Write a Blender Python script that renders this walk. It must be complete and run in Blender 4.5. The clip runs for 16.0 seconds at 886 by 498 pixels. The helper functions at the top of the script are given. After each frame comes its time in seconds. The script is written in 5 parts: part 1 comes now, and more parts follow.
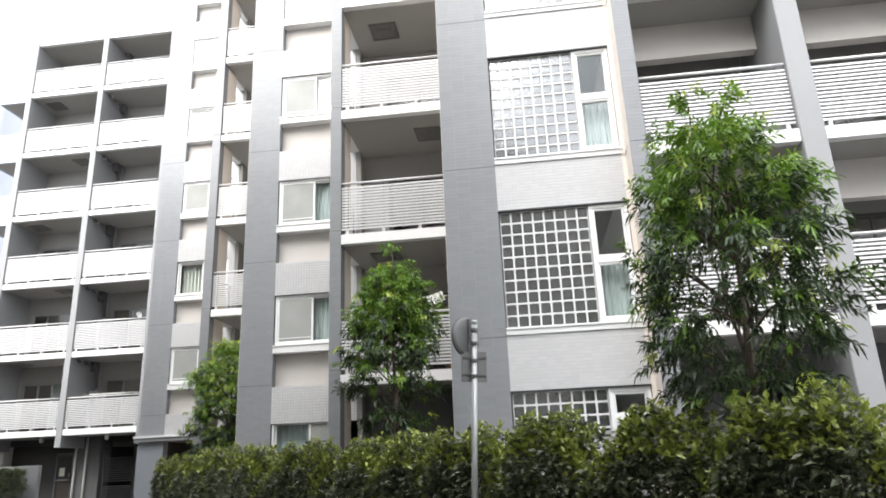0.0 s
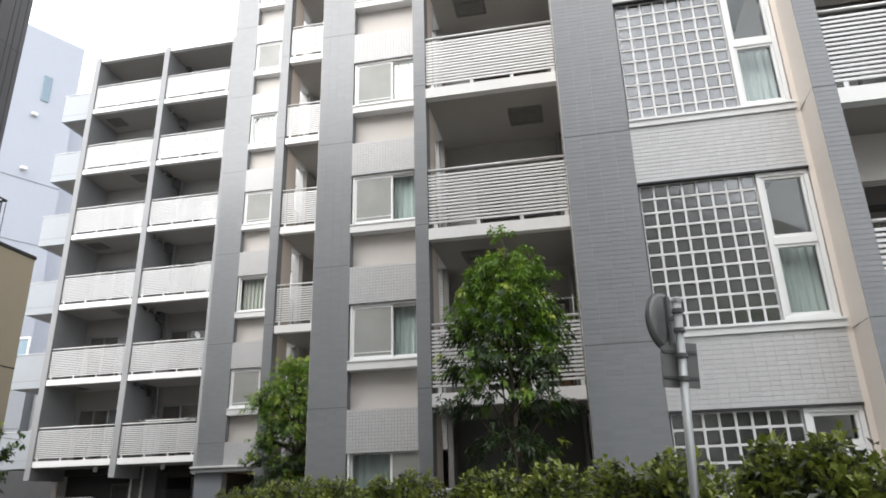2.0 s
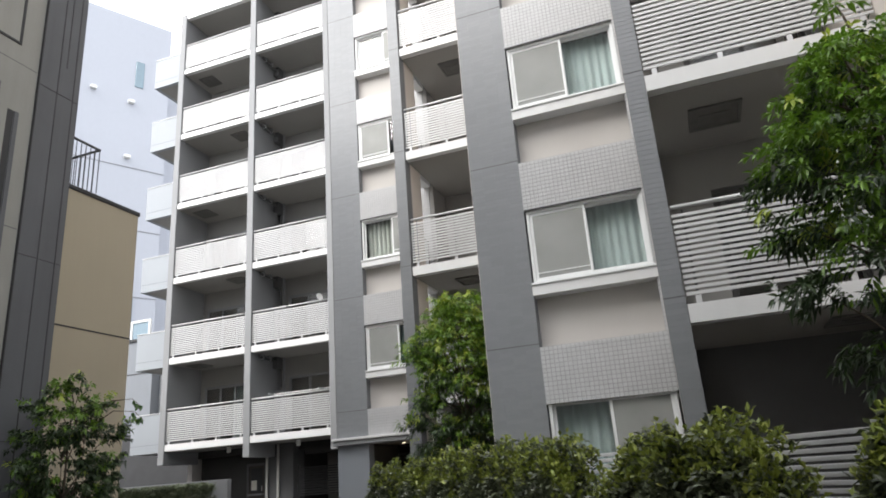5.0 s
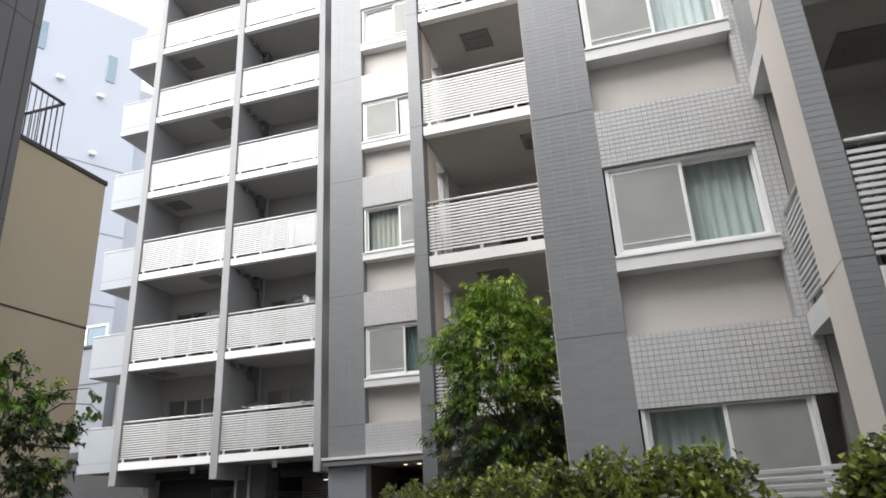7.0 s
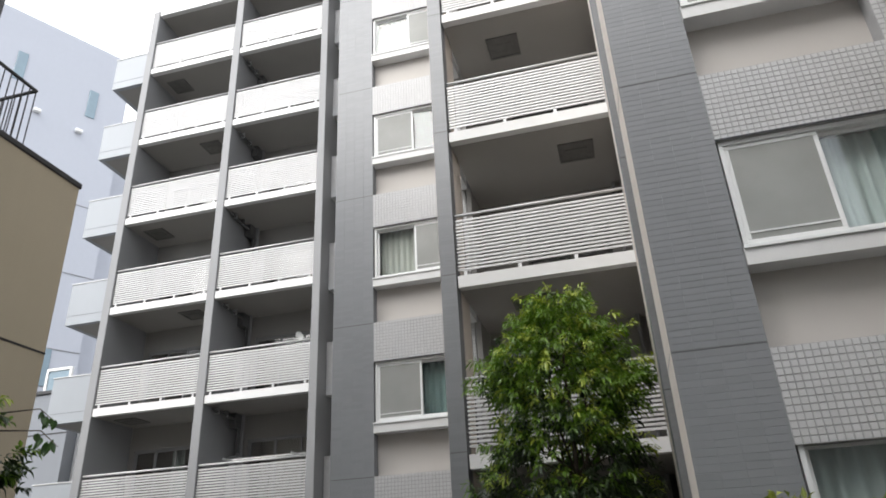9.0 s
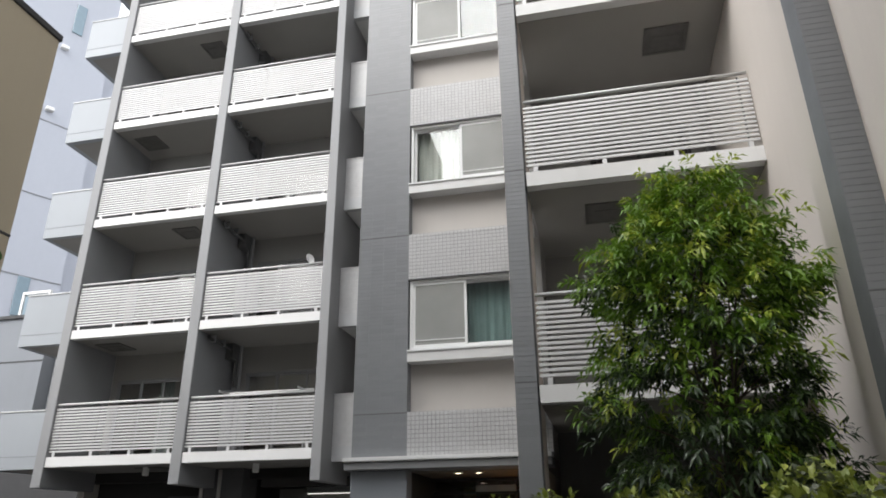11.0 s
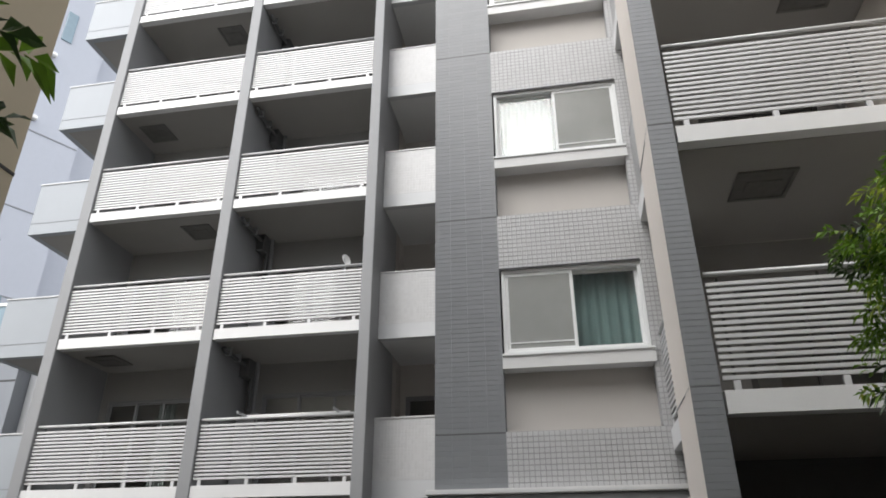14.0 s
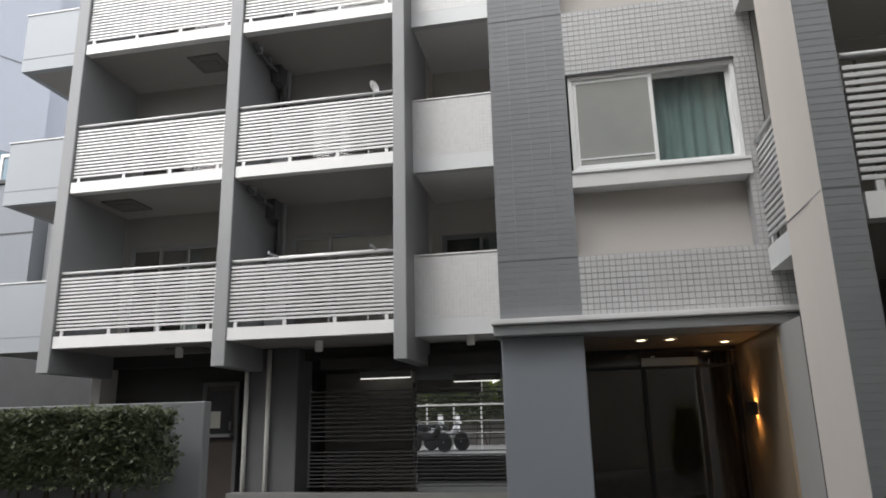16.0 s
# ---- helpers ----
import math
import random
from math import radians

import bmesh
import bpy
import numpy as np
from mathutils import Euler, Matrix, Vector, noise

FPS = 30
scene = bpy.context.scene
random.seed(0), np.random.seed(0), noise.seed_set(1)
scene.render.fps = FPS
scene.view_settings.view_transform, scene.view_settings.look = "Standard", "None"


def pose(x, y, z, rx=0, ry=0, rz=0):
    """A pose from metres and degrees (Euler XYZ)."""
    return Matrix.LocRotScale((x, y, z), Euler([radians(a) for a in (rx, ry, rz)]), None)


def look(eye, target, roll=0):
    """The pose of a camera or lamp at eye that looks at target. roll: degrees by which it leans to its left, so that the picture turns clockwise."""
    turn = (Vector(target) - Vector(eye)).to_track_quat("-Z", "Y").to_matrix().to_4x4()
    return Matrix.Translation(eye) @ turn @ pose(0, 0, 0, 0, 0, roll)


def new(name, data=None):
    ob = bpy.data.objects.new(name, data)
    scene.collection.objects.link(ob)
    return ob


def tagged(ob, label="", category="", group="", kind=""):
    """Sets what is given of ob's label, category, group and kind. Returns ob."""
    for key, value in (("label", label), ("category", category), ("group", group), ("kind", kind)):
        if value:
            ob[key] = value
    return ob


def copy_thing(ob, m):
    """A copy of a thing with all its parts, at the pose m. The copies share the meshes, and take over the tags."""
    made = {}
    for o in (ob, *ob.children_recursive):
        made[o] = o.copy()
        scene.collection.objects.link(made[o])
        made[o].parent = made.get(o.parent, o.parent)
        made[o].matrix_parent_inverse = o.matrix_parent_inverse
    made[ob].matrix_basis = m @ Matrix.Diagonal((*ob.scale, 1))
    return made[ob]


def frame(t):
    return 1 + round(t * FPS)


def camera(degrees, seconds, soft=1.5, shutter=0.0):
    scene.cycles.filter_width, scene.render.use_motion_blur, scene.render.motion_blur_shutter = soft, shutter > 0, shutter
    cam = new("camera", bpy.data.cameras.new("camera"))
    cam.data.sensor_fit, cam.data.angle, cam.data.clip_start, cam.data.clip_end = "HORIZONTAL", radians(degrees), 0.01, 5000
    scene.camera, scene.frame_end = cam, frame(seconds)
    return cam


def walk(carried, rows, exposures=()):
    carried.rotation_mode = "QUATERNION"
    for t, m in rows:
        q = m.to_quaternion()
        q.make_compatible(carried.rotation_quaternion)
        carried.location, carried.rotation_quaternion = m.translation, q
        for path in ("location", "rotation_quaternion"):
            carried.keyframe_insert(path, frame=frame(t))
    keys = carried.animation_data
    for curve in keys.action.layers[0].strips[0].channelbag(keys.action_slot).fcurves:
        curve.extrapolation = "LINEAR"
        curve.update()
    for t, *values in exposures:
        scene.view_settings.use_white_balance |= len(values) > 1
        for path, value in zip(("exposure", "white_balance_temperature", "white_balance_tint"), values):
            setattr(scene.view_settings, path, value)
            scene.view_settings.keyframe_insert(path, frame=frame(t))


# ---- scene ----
cam = camera(65.8, 16.0, soft=1.8)
METRES, EYE, TILT, LEAN, TURN = 18.0, 1.5, 0.0, 0.0, 6.5
ROWS = [
    (0.0, 0.0, 0.0, 0.0, 0.74, 17.44, 2.37),
    (0.5, -0.0121, 0.0329, 0.0024, 4.06, 20.5, 2.61),
    (1.0, -0.0295, 0.0614, 0.0029, 7.12, 20.36, 3.12),
    (1.5, -0.0423, 0.0946, 0.0032, 5.91, 19.24, 1.44),
    (2.0, -0.0557, 0.1256, 0.0058, 4.92, 20.2, 1.53),
    (2.5, -0.0686, 0.1604, 0.0065, 8.65, 19.99, 0.88),
    (3.0, -0.0881, 0.1861, 0.0066, 10.1, 19.57, 0.37),
    (3.5, -0.1049, 0.219, 0.0085, 8.47, 20.58, 1.88),
    (4.0, -0.127, 0.2498, 0.0091, 13.19, 20.23, 1.12),
    (4.5, -0.1481, 0.2819, 0.0088, 14.79, 18.28, 3.67),
    (7.0, -0.2593, 0.4279, 0.0063, 10.64, 20.69, 2.95),
    (7.5, -0.2826, 0.4491, 0.0092, 10.07, 24.79, 2.76),
    (8.0, -0.299, 0.4724, 0.0097, 9.56, 25.84, 2.6),
    (8.5, -0.3157, 0.4986, 0.0105, 8.34, 25.53, 1.84),
    (9.0, -0.3296, 0.5294, 0.0102, 8.41, 25.58, 2.79),
    (9.5, -0.3467, 0.556, 0.0102, 8.81, 24.91, 3.06),
    (10.0, -0.3645, 0.5902, 0.009, 6.91, 21.65, 1.73),
    (12.5, -0.464, 0.7142, 0.0143, 6.13, 25.38, -0.09),
    (13.0, -0.4805, 0.7321, 0.0154, 5.98, 26.03, 1.11),
    (13.5, -0.492, 0.7508, 0.0138, 3.55, 25.9, -0.25),
    (14.0, -0.5069, 0.764, 0.0138, 3.79, 26.07, 0.17),
    (14.5, -0.5204, 0.7763, 0.0148, 0.16, 24.15, 0.69),
    (15.0, -0.5274, 0.7923, 0.0164, 1.52, 23.17, 1.17),
    (15.5, -0.5393, 0.8058, 0.0137, 0.95, 19.02, 1.76),
    (16.0, -0.5431, 0.8243, 0.0111, 4.9, 14.1, 1.26),
]
walk(cam, [(t, pose(0, 0, EYE, TILT, LEAN, TURN) @ pose(METRES * x, METRES * y, METRES * z, 90 + pitch, roll, yaw)) for t, x, y, z, yaw, pitch, roll in ROWS],
     exposures=[(0.0, 1.75), (0.5, 1.37), (1.0, 1.20), (3.0, 1.07), (4.5, 1.13), (7.0, 1.23), (8.0, 0.97), (10.0, 0.94), (13.0, 0.88), (15.0, 0.86), (16.0, 0.89)])

# ---- light ----
world = bpy.data.worlds.new("overcast_sky")
scene.world = world
world.use_nodes = True
wn = world.node_tree
wn.nodes.clear()
sky = wn.nodes.new("ShaderNodeTexSky")
sky.sky_type = "NISHITA"
sky.sun_disc = False
sky.sun_elevation, sky.sun_rotation = radians(58), radians(200)
haze = wn.nodes.new("ShaderNodeMix")
haze.data_type = "RGBA"
haze.inputs[0].default_value = 0.88
haze.inputs[7].default_value = (10.2, 10.4, 10.7, 1)
back = wn.nodes.new("ShaderNodeBackground")
back.inputs[1].default_value = 0.115
wout = wn.nodes.new("ShaderNodeOutputWorld")
wn.links.new(sky.outputs[0], haze.inputs[6])
wn.links.new(haze.outputs[2], back.inputs[0])
wn.links.new(back.outputs[0], wout.inputs[0])

sun_data = bpy.data.lights.new("sun", "SUN")
sun_data.energy, sun_data.angle, sun_data.color = 2.4, radians(50), (1.0, 0.97, 0.93)
sun = new("sun", sun_data)
sun.matrix_world = look((0, 0, 42), (22, 40, 0))


# ---- materials ----
def material(name, color, rough=0.6, metal=0.0, vary=0.12, scale=3.0, fine=60.0, bump=0.15, spec=0.4, stain=0.0, random_by=""):
    """A procedural surface: coarse and fine variation of the colour, streaks of rain stain, fine relief."""
    m = bpy.data.materials.new(name)
    m.use_nodes = True
    nt = m.node_tree
    b = nt.nodes["Principled BSDF"]
    b.inputs["Roughness"].default_value = rough
    b.inputs["Metallic"].default_value = metal
    b.inputs["Specular IOR Level"].default_value = spec
    geo = nt.nodes.new("ShaderNodeNewGeometry")
    n1 = nt.nodes.new("ShaderNodeTexNoise")
    n1.inputs["Scale"].default_value, n1.inputs["Detail"].default_value = scale, 5
    n2 = nt.nodes.new("ShaderNodeTexNoise")
    n2.inputs["Scale"].default_value, n2.inputs["Detail"].default_value = fine, 3
    nt.links.new(geo.outputs["Position"], n1.inputs["Vector"])
    nt.links.new(geo.outputs["Position"], n2.inputs["Vector"])
    add = nt.nodes.new("ShaderNodeMath")
    add.operation = "MULTIPLY_ADD"
    nt.links.new(n2.outputs[0], add.inputs[0])
    add.inputs[1].default_value = 0.5
    nt.links.new(n1.outputs[0], add.inputs[2])
    last = add.outputs[0]
    if stain:
        mapping = nt.nodes.new("ShaderNodeMapping")
        mapping.inputs["Scale"].default_value = (5.0, 5.0, 0.35)
        nt.links.new(geo.outputs["Position"], mapping.inputs["Vector"])
        n3 = nt.nodes.new("ShaderNodeTexNoise")
        n3.inputs["Scale"].default_value, n3.inputs["Detail"].default_value = 1.6, 4
        nt.links.new(mapping.outputs[0], n3.inputs["Vector"])
        ad3 = nt.nodes.new("ShaderNodeMath")
        ad3.operation = "MULTIPLY_ADD"
        nt.links.new(n3.outputs[0], ad3.inputs[0])
        ad3.inputs[1].default_value = stain
        nt.links.new(last, ad3.inputs[2])
        last = ad3.outputs[0]
    if random_by:
        info = nt.nodes.new("ShaderNodeObjectInfo") if random_by == "object" else geo
        ad4 = nt.nodes.new("ShaderNodeMath")
        ad4.operation = "MULTIPLY_ADD"
        nt.links.new(info.outputs["Random" if random_by == "object" else "Random Per Island"], ad4.inputs[0])
        ad4.inputs[1].default_value = 0.6
        nt.links.new(last, ad4.inputs[2])
        last = ad4.outputs[0]
    span = nt.nodes.new("ShaderNodeMapRange")
    top = 1.15 + stain + (0.6 if random_by else 0)
    span.inputs["From Min"].default_value, span.inputs["From Max"].default_value = 0.35, top
    nt.links.new(last, span.inputs["Value"])
    mix = nt.nodes.new("ShaderNodeMix")
    mix.data_type = "RGBA"
    mix.inputs[6].default_value = (*[c * (1 - vary) for c in color], 1)
    mix.inputs[7].default_value = (*[min(1, c * (1 + vary)) for c in color], 1)
    nt.links.new(span.outputs[0], mix.inputs[0])
    nt.links.new(mix.outputs[2], b.inputs["Base Color"])
    if bump:
        bp = nt.nodes.new("ShaderNodeBump")
        bp.inputs["Strength"].default_value, bp.inputs["Distance"].default_value = bump, 0.004
        nt.links.new(n2.outputs[0], bp.inputs["Height"])
        nt.links.new(bp.outputs[0], b.inputs["Normal"])
    return m


def leaf_material(name, dark, light):
    m = bpy.data.materials.new(name)
    m.use_nodes = True
    nt = m.node_tree
    b = nt.nodes["Principled BSDF"]
    b.inputs["Roughness"].default_value = 0.33
    b.inputs["Specular IOR Level"].default_value = 0.6
    geo = nt.nodes.new("ShaderNodeNewGeometry")
    n1 = nt.nodes.new("ShaderNodeTexNoise")
    n1.inputs["Scale"].default_value = 4.0
    nt.links.new(geo.outputs["Position"], n1.inputs["Vector"])
    mean = nt.nodes.new("ShaderNodeMath")
    mean.operation = "MULTIPLY_ADD"
    nt.links.new(geo.outputs["Random Per Island"], mean.inputs[0])
    mean.inputs[1].default_value = 0.75
    nt.links.new(n1.outputs[0], mean.inputs[2])
    span = nt.nodes.new("ShaderNodeMapRange")
    span.inputs["From Min"].default_value, span.inputs["From Max"].default_value = 0.35, 1.3
    nt.links.new(mean.outputs[0], span.inputs["Value"])
    mix = nt.nodes.new("ShaderNodeMix")
    mix.data_type = "RGBA"
    mix.inputs[6].default_value, mix.inputs[7].default_value = (*dark, 1), (*light, 1)
    nt.links.new(span.outputs[0], mix.inputs[0])
    nt.links.new(mix.outputs[2], b.inputs["Base Color"])
    tr = nt.nodes.new("ShaderNodeBsdfTranslucent")
    nt.links.new(mix.outputs[2], tr.inputs["Color"])
    both = nt.nodes.new("ShaderNodeMixShader")
    both.inputs[0].default_value = 0.3
    nt.links.new(b.outputs[0], both.inputs[1])
    nt.links.new(tr.outputs[0], both.inputs[2])
    nt.links.new(both.outputs[0], nt.nodes["Material Output"].inputs[0])
    return m


def glass_material(name, tint=(0.9, 0.95, 0.95), rough=0.02, bump=0.0, ior=1.38):
    m = bpy.data.materials.new(name)
    m.use_nodes = True
    nt = m.node_tree
    b = nt.nodes["Principled BSDF"]
    b.inputs["Base Color"].default_value = (*tint, 1)
    b.inputs["Roughness"].default_value = rough
    b.inputs["Transmission Weight"].default_value = 1.0
    b.inputs["IOR"].default_value = ior
    if bump:
        geo = nt.nodes.new("ShaderNodeNewGeometry")
        n1 = nt.nodes.new("ShaderNodeTexNoise")
        n1.inputs["Scale"].default_value = 22
        nt.links.new(geo.outputs["Position"], n1.inputs["Vector"])
        bp = nt.nodes.new("ShaderNodeBump")
        bp.inputs["Strength"].default_value, bp.inputs["Distance"].default_value = bump, 0.01
        nt.links.new(n1.outputs[0], bp.inputs["Height"])
        nt.links.new(bp.outputs[0], b.inputs["Normal"])
    return m


def lamp_material(name, color, strength):
    m = bpy.data.materials.new(name)
    m.use_nodes = True
    b = m.node_tree.nodes["Principled BSDF"]
    b.inputs["Emission Color"].default_value = (*color, 1)
    b.inputs["Emission Strength"].default_value = strength
    return m


GREY_TILE = material("grey_tile", (0.218, 0.225, 0.238), 0.38, vary=0.10, scale=0.8, fine=25, bump=0.08, stain=0.3, random_by="island")
GREY_PIECE = material("grey_tile_piece", (0.218, 0.225, 0.238), 0.38, vary=0.10, scale=0.8, fine=25, bump=0.08, stain=0.3, random_by="object")
GREY_GROUT = material("grey_grout", (0.206, 0.213, 0.226), 0.85, vary=0.12)
WHITE_TILE = material("white_tile", (0.51, 0.51, 0.515), 0.32, vary=0.10, scale=0.8, fine=25, bump=0.06, stain=0.25, random_by="island")
TILE_PIECE = material("white_tile_piece", (0.51, 0.51, 0.515), 0.32, vary=0.10, scale=0.8, fine=25, bump=0.06, stain=0.25, random_by="object")
PALE_GROUT = material("pale_grout", (0.37, 0.37, 0.375), 0.9, vary=0.15)
STRIP_GROUT = material("strip_grout", (0.46, 0.46, 0.465), 0.9, vary=0.1)
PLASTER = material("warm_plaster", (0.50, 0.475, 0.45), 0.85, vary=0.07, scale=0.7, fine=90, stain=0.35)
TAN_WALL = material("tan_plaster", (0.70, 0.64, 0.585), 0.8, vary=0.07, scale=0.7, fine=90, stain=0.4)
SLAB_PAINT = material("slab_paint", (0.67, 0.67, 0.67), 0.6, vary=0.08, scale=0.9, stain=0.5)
# grey set well below the slab paint so undersides carry their shade
SOFFIT = material("soffit_shade_grey", (0.295, 0.283, 0.267), 0.8, vary=0.08, scale=0.9)
# wall grey lowered to put balcony shade into the colour
INNER_WALL = material("inner_wall_grey", (0.285, 0.278, 0.268), 0.8, vary=0.08, scale=0.9, stain=0.3)
POST_PAINT = material("post_paint", (0.245, 0.248, 0.256), 0.6, vary=0.09, scale=0.9, stain=0.4)
ALU = material("white_aluminium", (0.56, 0.56, 0.565), 0.45, metal=0.15, vary=0.05, scale=2, bump=0.0, spec=0.6)
SILVER = material("silver_aluminium", (0.55, 0.56, 0.57), 0.35, metal=0.7, vary=0.05, scale=2, bump=0.0)
FRAME_WHITE = material("white_window_frame", (0.74, 0.75, 0.75), 0.4, vary=0.05, scale=2, bump=0.0)
PARAPET = material("pale_panel", (0.50, 0.51, 0.525), 0.5, vary=0.06, scale=0.8, stain=0.3)
BRONZE = material("bronze_frame", (0.10, 0.098, 0.095), 0.45, metal=0.3, vary=0.1)
FOOT_PAINT = material("blue_grey_paint", (0.235, 0.25, 0.275), 0.5, vary=0.05, scale=0.7, stain=0.3)
# dark grey of joints and metal; on pillar and ground walls it paints shade
PILLAR = material("dark_grey_and_shade", (0.115, 0.115, 0.118), 0.7, vary=0.15, stain=0.4)
CORNER_PANEL = material("bluish_panel", (0.29, 0.31, 0.335), 0.5, vary=0.06, scale=0.8, stain=0.3)
DARK = material("dark_metal", (0.03, 0.03, 0.032), 0.5, vary=0.2)
# near-black base holds the dimness under the wing and in the entrance
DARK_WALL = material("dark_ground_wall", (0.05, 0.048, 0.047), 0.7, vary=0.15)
SCREEN = material("insect_screen", (0.40, 0.405, 0.39), 0.6, vary=0.22, scale=1.4, fine=400, bump=0.3)
# woven mesh: half of it is open, so the glass behind shows through
weave = SCREEN.node_tree
see = weave.nodes.new("ShaderNodeBsdfTransparent")
half = weave.nodes.new("ShaderNodeMixShader")
half.inputs[0].default_value = 0.42
weave.links.new(weave.nodes["Principled BSDF"].outputs[0], half.inputs[1])
weave.links.new(see.outputs[0], half.inputs[2])
weave.links.new(half.outputs[0], weave.nodes["Material Output"].inputs[0])
CURTAIN = material("pale_green_curtain", (0.41, 0.45, 0.44), 0.9, vary=0.15, scale=4)
DEEP_CURTAIN = material("deep_green_curtain", (0.14, 0.195, 0.19), 0.9, vary=0.2, scale=4)
CREAM = material("cream_curtain", (0.40, 0.39, 0.355), 0.9, vary=0.12, scale=4)
GLASS = glass_material("window_glass", (0.85, 0.92, 0.92), ior=1.52)
DOOR_GLASS = glass_material("balcony_door_glass", (0.62, 0.64, 0.64), 0.05, ior=1.33)
BLOCK_GLASS = glass_material("glass_block", (0.34, 0.36, 0.38), 0.08, 0.2, 2.25)
BLOCK_GLASS.node_tree.nodes["Principled BSDF"].inputs["Transmission Weight"].default_value = 0.9
DARK_GLASS = glass_material("entrance_glass", (0.70, 0.66, 0.60), 0.03, ior=1.55)
VENT = material("hatch_metal", (0.17, 0.165, 0.157), 0.5, metal=0.4, vary=0.2, scale=8)
ASPHALT = material("asphalt", (0.055, 0.055, 0.057), 0.9, vary=0.25, scale=1.2, fine=120, bump=0.6)
PAVING = material("concrete_paving", (0.17, 0.168, 0.162), 0.85, vary=0.15, scale=1.5, fine=80, bump=0.3)
SOIL = material("soil", (0.07, 0.052, 0.038), 0.95, vary=0.3, scale=6, bump=0.6)
KERB = material("kerb_concrete", (0.36, 0.355, 0.34), 0.85, vary=0.15, scale=2)
BARK = material("bark", (0.085, 0.068, 0.052), 0.9, vary=0.35, scale=14, bump=0.7)
# one leaf in two greens: crown shade and sky light sit in the colours
SHADED_LEAF = leaf_material("shaded_oak_leaf", (0.016, 0.034, 0.012), (0.05, 0.085, 0.026))
LIT_LEAF = leaf_material("lit_leaf", (0.072, 0.155, 0.013), (0.185, 0.32, 0.032))
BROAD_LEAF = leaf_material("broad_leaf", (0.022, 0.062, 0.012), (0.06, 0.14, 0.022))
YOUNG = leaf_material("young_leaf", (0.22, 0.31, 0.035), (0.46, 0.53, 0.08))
HEDGE_LEAF = leaf_material("hedge_leaf", (0.030, 0.042, 0.021), (0.165, 0.185, 0.105))
BOX_LEAF = leaf_material("box_hedge_leaf", (0.05, 0.07, 0.032), (0.21, 0.24, 0.14))
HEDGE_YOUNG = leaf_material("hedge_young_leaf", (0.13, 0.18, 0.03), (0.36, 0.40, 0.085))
DOOR_BROWN = material("dark_brown_door", (0.062, 0.05, 0.043), 0.5, vary=0.15, scale=2, fine=30)
CONCRETE = material("board_concrete", (0.27, 0.262, 0.24), 0.85, vary=0.2, scale=1.1, fine=40, bump=0.5, stain=0.6)
SLATE = material("slate_panel", (0.095, 0.097, 0.105), 0.5, vary=0.25, scale=1.0, fine=40, bump=0.3, stain=0.6)
BEIGE = material("beige_siding", (0.39, 0.34, 0.255), 0.8, vary=0.07, scale=0.6, fine=70, stain=0.35)
FAR_WHITE = material("far_pale_wall", (0.40, 0.42, 0.475), 0.8, vary=0.05, scale=0.15, fine=4, stain=0.3)
ANNEX = material("blue_grey_panel", (0.20, 0.213, 0.235), 0.7, vary=0.08, scale=0.6, fine=30, stain=0.4)
FAR_GLASS = material("far_window_glass", (0.20, 0.27, 0.32), 0.15, vary=0.1)
GALVANISED = material("galvanised_steel", (0.42, 0.43, 0.43), 0.45, metal=0.6, vary=0.15, scale=7, stain=0.4)
MIRROR_BACK = material("mirror_back", (0.19, 0.19, 0.19), 0.5, metal=0.4, vary=0.2, scale=6, stain=0.4)
MIRROR_GLASS = material("mirror_glass", (0.85, 0.85, 0.85), 0.03, metal=1.0, vary=0.01, bump=0.0)
WHITE_PLASTIC = material("white_plastic", (0.75, 0.75, 0.74), 0.4, vary=0.04)
PIPE_WHITE = material("pipe_white", (0.62, 0.61, 0.58), 0.5, vary=0.08, scale=3)
PAPER = material("paper", (0.8, 0.78, 0.7), 0.8, vary=0.04)
ENTRY_WALL = material("entrance_wall", (0.40, 0.39, 0.37), 0.7, vary=0.06, stain=0.3)
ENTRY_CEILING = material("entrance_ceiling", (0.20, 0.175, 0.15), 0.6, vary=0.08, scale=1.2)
BROWN_PANEL = material("brown_panel", (0.34, 0.265, 0.19), 0.42, vary=0.14, scale=1.5, fine=30, bump=0.1, stain=0.4)
GARDEN_WALL = material("garden_wall_render", (0.20, 0.203, 0.21), 0.8, vary=0.12, scale=0.9, fine=80, stain=0.4)
WOOD = material("dark_wood", (0.12, 0.068, 0.04), 0.28, vary=0.3, scale=9, bump=0.2)
AMBER = lamp_material("amber_lamp", (1.0, 0.50, 0.14), 45.0)
WARM_LIGHT = lamp_material("downlight_glow", (1.0, 0.80, 0.55), 2.2)
TUBE_LIGHT = lamp_material("tube_glow", (1.0, 0.97, 0.9), 0.6)


# ---- mesh helpers ----
def box_mesh(name, boxes, bevel=0.0, segments=1):
    """One mesh of boxes (x0, x1, y0, y1, z0, z1), their edges rounded by bevel."""
    bm = bmesh.new()
    for x0, x1, y0, y1, z0, z1 in boxes:
        v = [bm.verts.new(p) for p in ((x0, y0, z0), (x1, y0, z0), (x1, y1, z0), (x0, y1, z0), (x0, y0, z1), (x1, y0, z1), (x1, y1, z1), (x0, y1, z1))]
        for f in ((3, 2, 1, 0), (4, 5, 6, 7), (0, 1, 5, 4), (1, 2, 6, 5), (2, 3, 7, 6), (3, 0, 4, 7)):
            bm.faces.new([v[i] for i in f])
    if bevel:
        bmesh.ops.bevel(bm, geom=bm.edges[:], offset=bevel, segments=segments, affect="EDGES")
    me = bpy.data.meshes.new(name)
    bm.to_mesh(me)
    bm.free()
    return me


